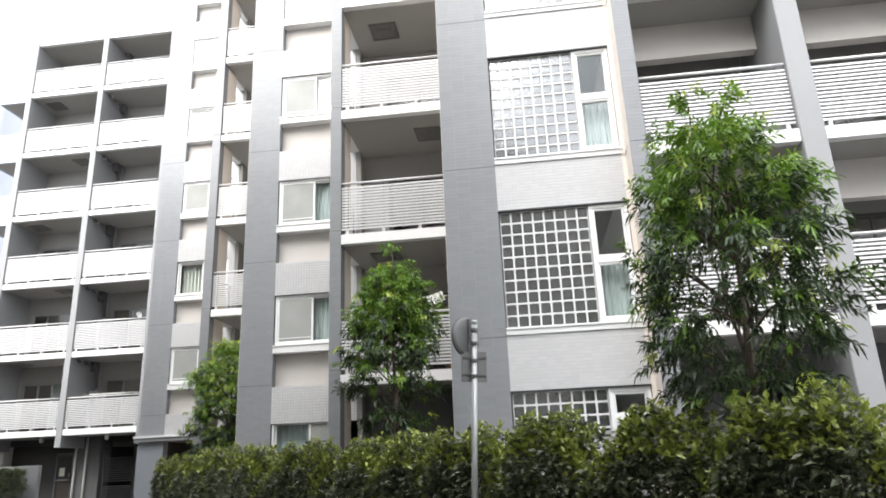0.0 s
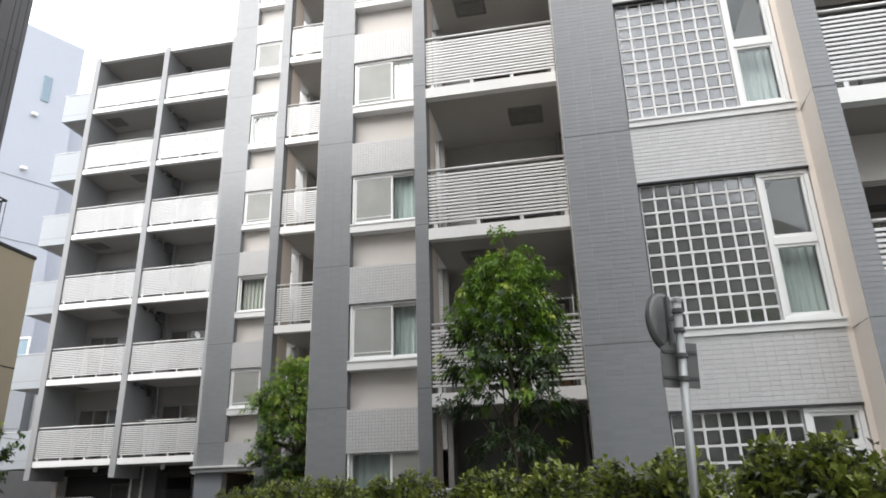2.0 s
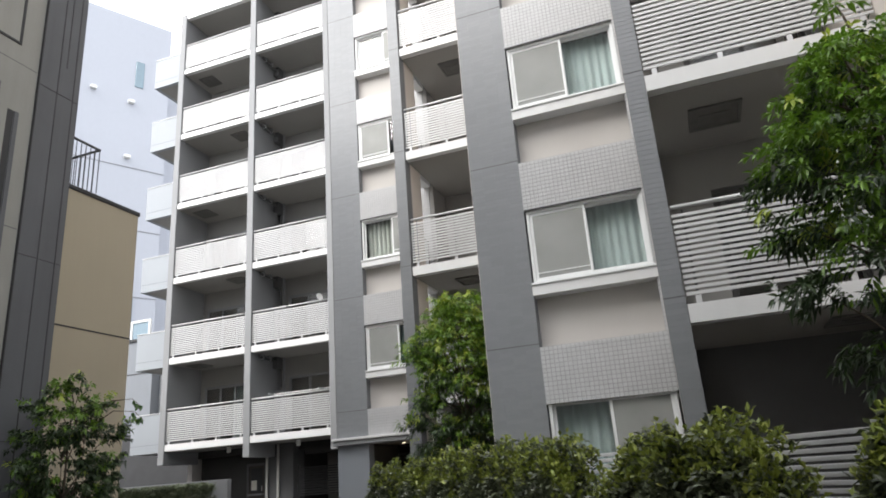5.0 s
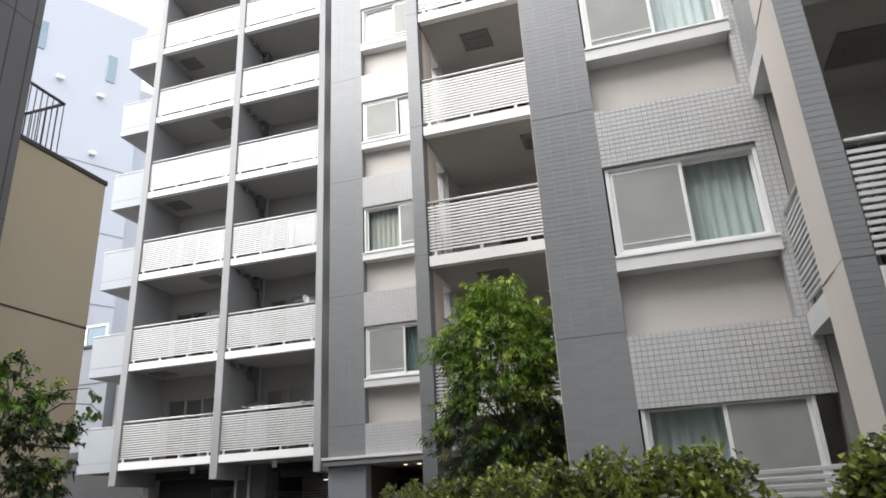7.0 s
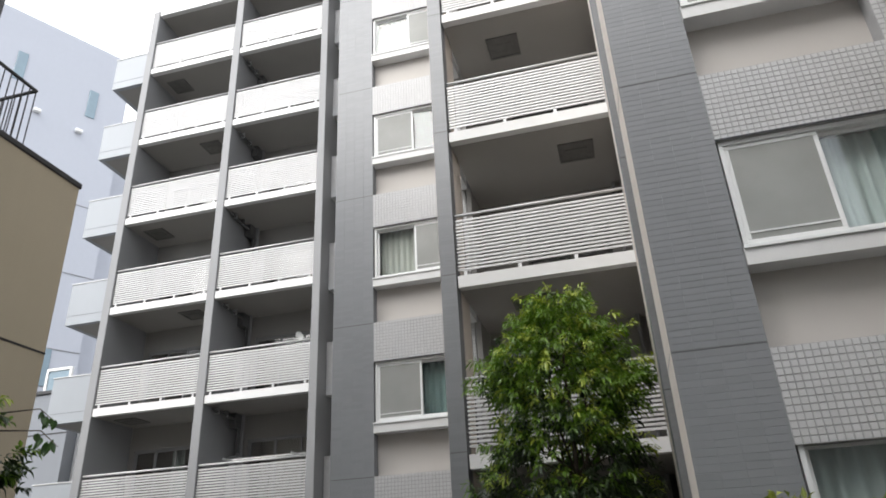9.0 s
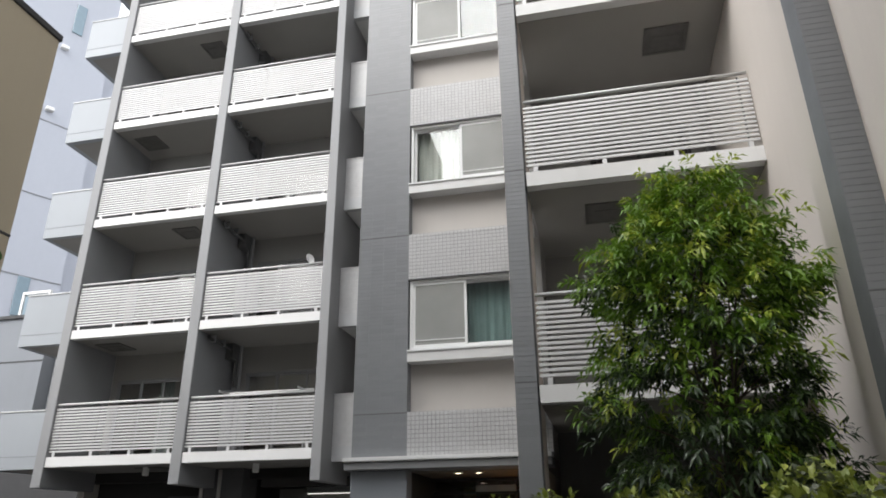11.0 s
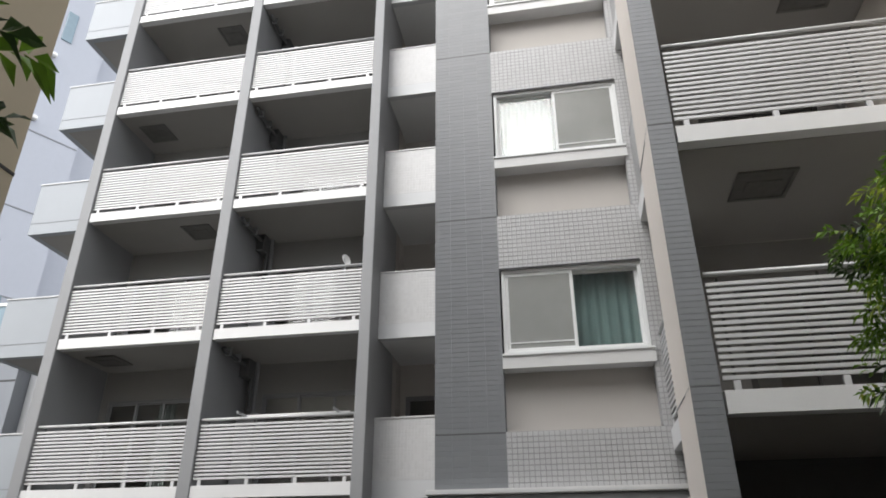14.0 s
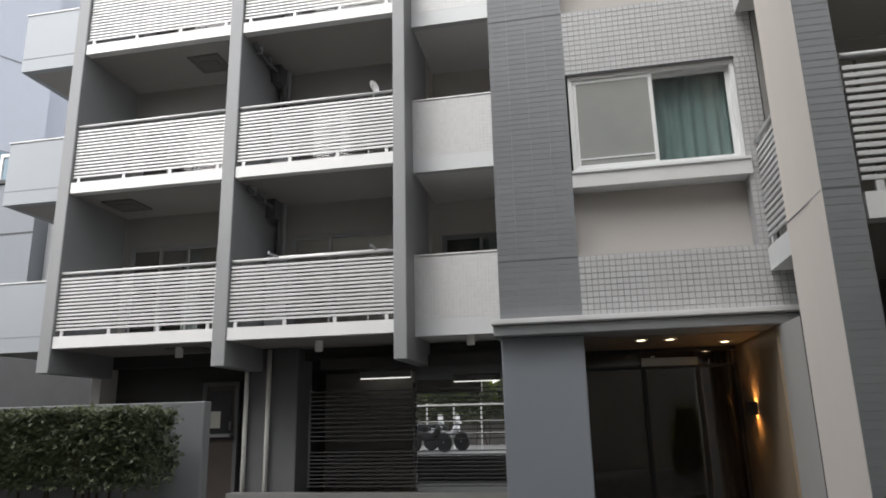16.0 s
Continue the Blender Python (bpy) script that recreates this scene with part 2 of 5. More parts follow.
def raw_mesh(name, verts, faces):
    me = bpy.data.meshes.new(name)
    me.from_pydata([tuple(v) for v in verts], [], faces)
    me.update()
    return me


def part(name, me, mat, parent=None, label="", at=None):
    """One mesh object, under a thing or under a part."""
    ob = new(name, me)
    if not me.materials:
        me.materials.append(mat)
    if parent is not None:
        ob.parent = parent
    if at is not None:
        ob.matrix_basis = at
    if label:
        tagged(ob, label)
    return ob


def pane_part(name, me, mat, parent):
    """A pane of clear glass, whose shadow is off so that daylight passes."""
    ob = part(name, me, mat, parent)
    ob.visible_shadow = False
    return ob


def structure(name, boxes, mat, label, bevel=0.0):
    return tagged(part(name, box_mesh(name, boxes, bevel), mat), label, name.split("_")[0], kind="structure")


def thing(name, label, category, group="", kind="", at=None):
    ob = new(name)
    ob.empty_display_size = 0.1
    if at is not None:
        ob.matrix_basis = at
    return tagged(ob, label, category, group, kind)


def tube_data(points, radii, sides=7):
    """Vertices and faces of a tapering tube along points."""
    verts, faces = [], []
    points = [Vector(p) for p in points]
    for i, p in enumerate(points):
        d = (points[min(i + 1, len(points) - 1)] - points[max(i - 1, 0)]).normalized()
        u = d.cross(Vector((0.31, 0.95, 0.07))).normalized()
        w = d.cross(u)
        for k in range(sides):
            a = 2 * math.pi * k / sides
            verts.append(p + radii[i] * (math.cos(a) * u + math.sin(a) * w))
    for i in range(len(points) - 1):
        for k in range(sides):
            a, b = i * sides + k, i * sides + (k + 1) % sides
            faces.append((a, b, b + sides, a + sides))
    faces.append(tuple(range(sides))[::-1])
    faces.append(tuple(range(len(verts) - sides, len(verts))))
    return verts, faces


def join_data(pieces):
    verts, faces = [], []
    for v, f in pieces:
        k = len(verts)
        verts += v
        faces += [tuple(i + k for i in q) for q in f]
    return verts, faces


def tube_mesh(name, points, radii, sides=10):
    me = raw_mesh(name, *tube_data(points, radii, sides))
    for p in me.polygons:
        p.use_smooth = len(p.vertices) == 4
    return me


def lathe(name, profile, sides=20):
    """A turned mesh from (radius, height) pairs."""
    verts, faces = [], []
    for r, z in profile:
        for k in range(sides):
            a = 2 * math.pi * k / sides
            verts.append((r * math.cos(a), r * math.sin(a), z))
    for i in range(len(profile) - 1):
        for k in range(sides):
            a, b = i * sides + k, i * sides + (k + 1) % sides
            faces.append((a, b, b + sides, a + sides))
    faces.append(tuple(range(sides))[::-1])
    faces.append(tuple(range(len(verts) - sides, len(verts))))
    return raw_mesh(name, verts, faces)


def tile_grid(origin, across, up, width, height, cols, rows, joint, proud=0.004, chamfer=0.0015, upright=None):
    """Vertices and faces of proud tiles over a rectangle."""
    origin, across, up = Vector(origin), Vector(across), Vector(up)
    out = across.cross(up)
    verts, faces = [], []
    tw, th = width / cols, height / rows
    for r in range(rows):
        for c in range(cols):
            ju = joint if upright is None else upright
            a0, a1, b0, b1 = c * tw + ju / 2, (c + 1) * tw - ju / 2, r * th + joint / 2, (r + 1) * th - joint / 2
            k = len(verts)
            for h, e in ((0.0, 0.0), (proud, chamfer)):
                for a, b in ((a0 + e, b0 + e), (a1 - e, b0 + e), (a1 - e, b1 - e), (a0 + e, b1 - e)):
                    verts.append(origin + a * across + b * up + h * out)
            faces += [(k + 4, k + 5, k + 6, k + 7)] + [(k + i, k + (i + 1) % 4, k + 4 + (i + 1) % 4, k + 4 + i) for i in range(4)]
    return verts, faces


# ---- the plan ----
STOREY = 2.885
X, Y, Z = Vector((1, 0, 0)), Vector((0, 1, 0)), Vector((0, 0, 1))


def level(n):
    """Height of the floor of storey n; the street is at 0."""
    return 3.30 + STOREY * (n - 2)


ROOF = level(9) + 0.35
ROOF_A = level(8) - 0.30

# ---- ground and street ----
tagged(part("ground", box_mesh("ground", [(-400, 400, -300, 500, -0.5, -0.02)]), PAVING), "wide grey concrete ground around the buildings", "ground", kind="structure")
ALONG = Vector((-0.678, 0.735, 0))
SIDE = Vector((0.735, 0.678, 0))


def strip(n0, n1, s0, s1, z0, z1):
    """A prism along the street: n metres to its right, s metres along it."""
    p = [SIDE * n + ALONG * s for s, n in ((s0, n0), (s0, n1), (s1, n1), (s1, n0))]
    return [q + Z * z0 for q in p] + [q + Z * z1 for q in p], [(3, 2, 1, 0), (4, 5, 6, 7), (0, 1, 5, 4), (1, 2, 6, 5), (2, 3, 7, 6), (3, 0, 4, 7)]


tagged(part("road", raw_mesh("road", *strip(-0.9, 4.0, -40, 60, -0.3, 0.0)), ASPHALT), "narrow grey asphalt side street", "road", kind="structure")
tagged(part("kerb", raw_mesh("kerb", *strip(4.0, 4.15, -40, 22, -0.3, 0.14)), KERB), "concrete kerb along the planting bed", "kerb", kind="structure")
tagged(part("planting_bed", raw_mesh("planting_bed", *strip(4.15, 6.2, -8, 14.6, -0.3, 0.12)), SOIL), "brown soil bed under the clipped hedge", "ground", kind="structure")

# ---- apartment building: shell ----
BAYS = {"K": dict(left=-12.2, col=-11.35, wl=-11.33, wr=-9.56, right=-9.34, y=20.8, drop=0.0), "P": dict(left=-6.46, col=-5.67, wl=-5.65, wr=-3.93, right=-3.72, y=14.9, drop=0.06)}


def solid(name, boxes, mat, label):
    return structure(name, boxes, mat, label)


def tiled_column(name, x0, x1, y, z0, z1, label):
    """A grey tiled pier face, with a joint at every storey."""
    base = structure(name, [(x0, x1, y, y + 0.3, z0, z1)], GREY_GROUT, label)
    pieces = []
    cuts = [z0] + [level(n) + 0.04 for n in range(2, 9) if z0 < level(n) + 0.04 < z1] + [z1]
    for a, b in zip(cuts, cuts[1:]):
        rows = max(1, round((b - a) / 0.0625))
        cols = max(1, round((x1 - x0) / 0.21))
        if 3.0 < a < 4.0 and cols * rows <= 300:
            tw, th = (x1 - x0) / cols, (b - a - 0.016) / rows
            me = raw_mesh("tile", *tile_grid((-tw / 2, 0, -th / 2), X, Z, tw, th, 1, 1, 0.004, 0.002, 0.0008, 0.0012))
            for i in range(cols * rows):
                part("tile", me, GREY_PIECE, base, at=Matrix.Translation((x0 + (i % cols + 0.5) * tw, y - 0.0003 * (i * 7 % 4), a + 0.008 + (i // cols + 0.5) * th)))
            continue
        pieces.append(tile_grid((x0, y, a + 0.008), X, Z, x1 - x0, b - a - 0.016, cols, rows, 0.004, 0.002, 0.0008, 0.0012))
    for c in cuts[1:-1]:
        part("storey_joint", box_mesh("storey_joint", [(x0 + 0.001, x1 - 0.001, y - 0.0015, y + 0.002, c - 0.006, c + 0.006)]), PILLAR, base, "dark sealed joint")
    tagged(part("tile_facing", raw_mesh("tile_facing", *join_data(pieces)), GREY_TILE, base, "grey glazed strip tiles"), kind="stuff")
    return base


def spandrel(x0, x1, y, z0, z1, single, label):
    base = structure("wall_spandrel", [(x0, x1, y, y + 0.22, z0, z1)], PALE_GROUT, label)
    cols, rows = round((x1 - x0) / 0.0625), max(1, round((z1 - z0) / 0.0625))
    if single:
        tw, th = (x1 - x0) / cols, (z1 - z0) / rows
        me = raw_mesh("tile", *tile_grid((-tw / 2, 0, -th / 2), X, Z, tw, th, 1, 1, 0.011))
        loose = []
        for r in range(rows):
            for c in range(cols):
                cx, cz = x0 + (c + 0.5) * tw, z0 + (r + 0.5) * th
                if r * cols + c < 300:
                    part("tile", me, TILE_PIECE, base, at=Matrix.Translation((cx, y - 0.0005 * ((r * 7 + c * 13) % 5), cz)))
                else:
                    loose.append(tile_grid((cx - tw / 2, y, cz - th / 2), X, Z, tw, th, 1, 1, 0.011))
        if loose:
            tagged(part("tile_facing", raw_mesh("tile_facing", *join_data(loose)), WHITE_TILE, base), kind="stuff")
    else:
        tagged(part("tile_facing", raw_mesh("tile_facing", *tile_grid((x0, y, z0), X, Z, x1 - x0, z1 - z0, cols, rows, 0.011)), WHITE_TILE, base), kind="stuff")


def curtain_mesh(width, height, folds, seed=1):
    rng = random.Random(seed)
    verts, faces = [], []
    steps = folds * 6
    for i in range(steps + 1):
        x = width * i / steps
        d = 0.03 * math.sin(2 * math.pi * folds * i / steps) + rng.uniform(-0.006, 0.006)
        verts += [(x, d, 0), (x, d * 0.8, height)]
    for i in range(steps):
        faces.append((2 * i, 2 * i + 2, 2 * i + 3, 2 * i + 1))
    me = raw_mesh("curtain", verts, faces)
    for p in me.polygons:
        p.use_smooth = True
    return me


def frame_boxes(x0, x1, y0, y1, z0, z1, w):
    return [(x0, x1, y0, y1, z0, z0 + w), (x0, x1, y0, y1, z1 - w, z1), (x0, x0 + w, y0, y1, z0 + w, z1 - w), (x1 - w, x1, y0, y1, z0 + w, z1 - w)]


def sliding_window(x0, x1, y, z0, z1, screen_side, label):
    """Two sliding sashes in a white frame, an insect screen over one half."""
    w = thing("window", label, "window", "windows", "structure", pose(x0, y, z0))
    wd, ht = x1 - x0, z1 - z0
    part("window_frame", box_mesh("window_frame", frame_boxes(0, wd, -0.02, 0.12, 0, ht, 0.045), 0.004), FRAME_WHITE, w)
    mid = wd / 2
    for i, (a, b, yy) in enumerate(((0.045, mid + 0.03, 0.0), (mid - 0.03, wd - 0.045, 0.05))):
        depth = yy if screen_side == 0 else 0.05 - yy
        sash = part("sash", box_mesh("sash", frame_boxes(a, b, depth, depth + 0.035, 0.046, ht - 0.046, 0.042), 0.004), FRAME_WHITE, w)
        pane_part("pane", box_mesh("pane", [(a + 0.04, b - 0.04, depth + 0.012, depth + 0.02, 0.086, ht - 0.086)]), GLASS, sash)
        if i == screen_side:
            part("insect_screen", box_mesh("insect_screen", [(a + 0.03, b - 0.03, depth + 0.004, depth + 0.007, 0.08, ht - 0.08)]), SCREEN, w, "grey insect screen")
            part("screen_rail", box_mesh("screen_rail", [(a + 0.03, b - 0.03, depth - 0.004, depth + 0.003, 0.15, 0.165)]), FRAME_WHITE, w)
    return w


def drape(x, y, z, width, height, folds, mat, label, seed):
    c = part("curtain", curtain_mesh(width, height, folds, seed), mat, at=pose(x, y, z))
    return tagged(c, label, "curtain", "curtains")


for key, b in BAYS.items():
    tiled_column("wall_pier_" + key.lower(), b["left"], b["col"], b["y"], 2.71 if key == "K" else 0, ROOF, "grey strip-tiled pier beside the window bay")
    solid("wall_cheek_" + key.lower(), [(b["left"], b["left"] + 0.25, b["y"] + 0.301, b["y"] + 13.0, 0, ROOF)] if key == "K" else [(-6.46, -6.0, 15.201, 15.63, 0, ROOF), (-6.20, -6.0, 15.631, 27.6, 0, ROOF), (-6.48, -6.201, 16.6, 16.95, 0, ROOF)], INNER_WALL if key == "K" else TAN_WALL, "grey side wall of the block" if key == "K" else "tan plastered side wall of the stepped block")
    for n in range(1, 9):
        f = level(n) - b["drop"]
        z_low = 2.71 if (key == "K" and n == 2) else f - 0.755
        if n == 1:
            if key == "P":
                sliding_window(b["wl"], b["wr"], b["y"] + 0.05, 1.1, 2.545, 1, "white aluminium sliding window with a grey insect screen")
                drape(b["wl"] + 0.05, b["y"] + 0.26, 1.15, 1.6, 1.35, 11, CURTAIN, "pale green curtain drawn behind a window", 71)
                solid("wall_below_window", [(b["col"], b["right"], b["y"], b["y"] + 0.22, 0, 1.1)], PALE_GROUT, "pale tiled wall under a ground floor window")
            continue
        spandrel(b["col"], -9.22 if (key == "K" and n == 2) else b["right"], b["y"], z_low, f + 0.05, n in ((2, 3) if key == "P" else (2,)), "pale square-tiled spandrel below a window")
        # jamb strip beside window and recess
        base = structure("wall_jamb", [(b["wr"], b["right"], b["y"], b["y"] + 0.22, f + 0.05, f + 2.13)], PALE_GROUT, "pale tiled jamb beside a window")
        tagged(part("tile_facing", raw_mesh("tile_facing", *tile_grid((b["wr"], b["y"], f + 0.05), X, Z, b["right"] - b["wr"], 2.08, 3 if key == "P" else 4, 33, 0.011)), WHITE_TILE, base), kind="stuff")
        solid("wall_recess", [(b["col"], b["wr"], b["y"] + 0.2, b["y"] + 0.4, f + 0.05, f + 0.80)], PLASTER, "warm plastered recess below a window sill")
        solid("window_sill_band", [(b["col"], b["wr"] + 0.03, b["y"] - 0.035, b["y"] + 0.4, f + 0.80, f + 0.955)], SLAB_PAINT, "pale painted band under a window")
        solid("window_ledge", [(b["col"], b["wr"] + 0.03, b["y"] - 0.055, b["y"] + 0.1, f + 0.957, f + 0.985)], FRAME_WHITE, "thin white metal window ledge")
        side = 1 if (key == "K" and n in (3, 5)) else 0
        sliding_window(b["wl"], b["wr"], b["y"] + 0.05, f + 0.985, f + 2.13, side, "white aluminium sliding window with a grey insect screen")
        solid("window_head", [(b["col"], b["wr"], b["y"] - 0.01, b["y"] + 0.06, f + 2.1315, f + 2.15)], DARK, "thin dark window head flashing")
        wide = b["wr"] - b["wl"]
        if key == "K" and n == 3:
            drape(b["wl"] + 0.08, b["y"] + 0.26, f + 1.0, 0.74, 1.1, 6, CREAM, "cream curtain half drawn behind a window", n)
            drape(b["wr"] - 0.5, b["y"] + 0.26, f + 1.0, 0.4, 1.1, 4, CREAM, "cream curtain half drawn behind a window", n + 9)
        elif key == "K" and n == 4:
            drape(b["wl"] + 0.08, b["y"] + 0.26, f + 1.0, 0.62, 1.1, 5, CREAM, "cream curtain half drawn behind a window", n)
        else:
            drape(b["wl"] + 0.05, b["y"] + 0.26, f + 1.0, wide - 0.1, 1.1, 13, DEEP_CURTAIN if key == "K" and n == 2 else CREAM if key == "K" else CURTAIN, "cream curtain drawn behind a window" if key == "K" and n > 2 else "green curtain drawn behind a window", n)
    solid("wall_top_" + key.lower(), [(b["col"], b["right"], b["y"], b["y"] + 0.22, level(8) + 2.15, ROOF)], SLAB_PAINT, "pale parapet wall at the roof")

tiled_column("wall_pier_step_p", -6.48, -6.201, 16.3, 0, ROOF, "grey strip-tiled step beside the pier")
# floor plates of the blocks behind the facade
for n in range(2, 10):
    f = level(n)
    top = f if n < 9 else ROOF
    for name, x0, x1, y0, y1 in (("k", -11.95, -9.36, 21.2, 27.8), ("p", -5.99, -3.74, 15.3, 21.9), ("g", -0.86, 1.86, 11.0, 17.6)):
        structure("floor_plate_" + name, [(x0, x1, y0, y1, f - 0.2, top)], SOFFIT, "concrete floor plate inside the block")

# fins at the balcony corners: tiled front, tan sides
for name, x0, x1, y0, y1, z0 in (("k", -9.51, -9.25, 19.05, 20.0, 0), ("p", -3.85, -3.62, 13.15, 13.96, 0), ("g", 1.88, 2.14, 10.1, 10.62, 0)):
    tiled_column("wall_fin_front_" + name, x0 - 0.004, x1 + 0.004, y0 - 0.012, z0, ROOF, "grey strip-tiled front of a balcony fin")
    body = structure("wall_fin_" + name, [(x0, x1, y0 + 0.289, y1, z0, ROOF)], TAN_WALL, "tan plastered balcony fin")
    tagged(part("fin_cheek", box_mesh("fin_cheek", [(x0 - 0.007, x0 - 0.0045, y0 - 0.008, y0 + 0.289, z0, ROOF)]), TAN_WALL, body))
    for n in range(2, 9):
        part("storey_joint", box_mesh("storey_joint", [(x0 - 0.0085, x0 + 0.001, y0 - 0.005, y1 - 0.002, level(n) + 0.036, level(n) + 0.044)]), POST_PAINT, body, "thin grey sealed joint")

# ---- balconies ----
def slat_mesh(length):
    """A louvre slat of aluminium with a rounded, tilted section."""
    prof = [(0.0, 0.004), (0.003, 0.0), (0.026, 0.004), (0.026, 0.010), (0.010, 0.039), (0.004, 0.039), (0.0, 0.035)]
    verts = [(x, y, z) for x in (0, length) for y, z in prof]
    k = len(prof)
    faces = [tuple(range(k))[::-1], tuple(range(k, 2 * k))] + [(i, (i + 1) % k, k + (i + 1) % k, k + i) for i in range(k)]
    return raw_mesh("slat", verts, [tuple(reversed(f)) for f in faces])


def railing(length, at, label, slats=15, feet=4, first=None):
    """A louvred balcony railing: top rail, slats, feet."""
    if first is not None:
        return copy_thing(first, at)
    r = thing("balcony_railing", label, "railing", "louvred balcony railings", at=at)
    part("top_rail", tube_mesh("top_rail", [(0, 0.02, 1.15), (length, 0.02, 1.15)], [0.026, 0.026], 10), ALU, r)
    me = slat_mesh(length)
    pitch = 0.985 / slats
    for i in range(slats):
        part("slat", me, ALU, r, at=Matrix.Translation((0, 0, 0.10 + i * pitch)))
    foot = box_mesh("post", [(-0.012, 0.012, 0.050, 0.075, 0.0, 1.12)], 0.003)
    for i in range(feet):
        part("post", foot, BRONZE, r, at=Matrix.Translation((0.12 + (length - 0.24) * i / (feet - 1), 0, 0)))
    shoe = box_mesh("foot", [(-0.03, 0.03, 0.0, 0.037, 0.0, 0.095)], 0.003)
    for i in range(feet):
        part("foot", shoe, ALU, r, at=Matrix.Translation((0.12 + (length - 0.24) * i / (feet - 1), 0, 0)))
    return r


def hatch(x, y, z):
    """An escape hatch in the underside of a balcony."""
    h = thing("escape_hatch", "dark metal escape hatch under a balcony slab", "hatch", "escape hatches", at=pose(x, y, z))
    part("hatch_frame", box_mesh("hatch_frame", frame_plan(-0.33, 0.33, -0.33, 0.33, -0.03, 0.0, 0.05), 0.004), VENT, h)
    part("hatch_lid", box_mesh("hatch_lid", [(-0.28, 0.28, -0.28, 0.28, -0.02, 0.0)], 0.004), VENT, h)
    part("ladder_box", box_mesh("ladder_box", [(-0.2, 0.2, -0.12, 0.12, -0.035, -0.0205)], 0.004), VENT, h)
    return h


def frame_plan(x0, x1, y0, y1, z0, z1, w):
    return [(x0, x1, y0, y0 + w, z0, z1), (x0, x1, y1 - w, y1, z0, z1), (x0, x0 + w, y0 + w, y1 - w, z0, z1), (x1 - w, x1, y0 + w, y1 - w, z0, z1)]


def balcony_door(x0, x1, y, z0, z1, label, metal=None, leaves=2):
    """A sliding glass door to a balcony."""
    w = thing("balcony_door", label, "glass door", "balcony doors", "structure", pose(x0, y, z0))
    wd, ht = x1 - x0, z1 - z0
    metal = metal or BRONZE
    part("door_frame", box_mesh("door_frame", frame_boxes(0, wd, -0.03, 0.09, 0, ht, 0.05), 0.004), metal, w)
    wide = (wd - 0.1) / leaves
    for i in range(leaves):
        a, b, yy = 0.05 + i * wide - (0.03 if i else 0), 0.05 + (i + 1) * wide, (-0.01, 0.03)[i % 2]
        sash = part("sash", box_mesh("sash", frame_boxes(a, b, yy, yy + 0.03, 0.051, ht - 0.051, 0.045), 0.003), metal, w)
        pane_part("pane", box_mesh("pane", [(a + 0.04, b - 0.04, yy + 0.01, yy + 0.018, 0.09, ht - 0.09)]), DOOR_GLASS, sash)
    return w


def wall_with_opening(name, x0, x1, y0, y1, z0, z1, o0, o1, oz, mat, label):
    """A wall with one door opening from its foot."""
    return structure(name, [(x0, o0, y0, y1, z0, z1), (o1, x1, y0, y1, z0, z1), (o0, o1, y0, y1, oz, z1)], mat, label)


RAIL_LABEL = "white aluminium louvred balcony railing with horizontal slats"


def balcony_stack(name, x0, x1, front, rear, floors, hatch_x, door, drop=0.0):
    first = None
    for n in floors:
        f = level(n) - drop
        structure("balcony_slab_" + name, [(x0, x1, front, rear, f - 0.21, f)], SLAB_PAINT, "pale concrete balcony slab with a painted edge")
        # darker sheet under the pale slab deepens the shade there
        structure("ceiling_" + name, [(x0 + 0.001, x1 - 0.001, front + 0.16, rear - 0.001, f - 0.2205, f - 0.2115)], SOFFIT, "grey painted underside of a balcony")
        at = pose(x0 + 0.01, front + 0.03, f)
        if first is None:
            first = railing(x1 - x0 - 0.02, at, RAIL_LABEL)
        else:
            railing(0, at, "", first=first)
        d0, d1 = door
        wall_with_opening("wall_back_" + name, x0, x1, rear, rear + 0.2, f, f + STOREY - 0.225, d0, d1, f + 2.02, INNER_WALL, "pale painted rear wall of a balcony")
        wing = name.startswith("a_")
        balcony_door(d0, d1, rear + 0.05, f, f + 2.02, "aluminium sliding glass door at the back of a balcony", POST_PAINT if wing else BRONZE, 4 if name == "a_left" else 3 if wing else 2)
        if hatch_x is not None:
            hatch(hatch_x[n % 2], front + (0.85 if name == "a_left" else 1.05), f - 0.2205)


balcony_stack("b", -9.22, -6.205, 19.05, 21.7, range(2, 9), (-7.0, -8.15), (-8.3, -6.6))
balcony_stack("c", -3.61, -1.065, 13.12, 15.2, range(2, 9), (-1.8, -2.83), (-3.0, -1.3), drop=0.06)
balcony_stack("d", 2.15, 4.42, 10.1, 11.9, range(2, 9), None, (2.5, 4.1))
balcony_stack("e", 4.78, 7.6, 10.1, 11.9, range(2, 9), None, (5.2, 7.0))
balcony_stack("a_right", -17.2, -14.29, 24.2, 25.9, range(2, 8), None, (-16.85, -14.45))
balcony_stack("a_left", -20.55, -17.45, 24.2, 25.9, range(2, 8), (-18.35, -19.95), (-20.4, -17.75))
structure("roof_b", [(-9.22, -6.205, 19.05, 27.8, level(9) - 0.21, ROOF)], SLAB_PAINT, "pale roof slab")
structure("roof_c", [(-3.61, -1.065, 13.12, 22, level(9) - 0.21, ROOF)], SLAB_PAINT, "pale roof slab")
structure("roof_de", [(2.15, 8.0, 10.1, 18, level(9) - 0.21, ROOF)], SLAB_PAINT, "pale roof slab")
structure("roof_a", [(-20.8, -14.07, 24.2, 34, ROOF_A - 0.18, ROOF_A)], SLAB_PAINT, "pale roof slab over the top balconies")
structure("ceiling_roof_a", [(-20.54, -14.30, 24.36, 25.899, ROOF_A - 0.191, ROOF_A - 0.182)], SOFFIT, "painted underside of the roof, its grey darkened for shade")
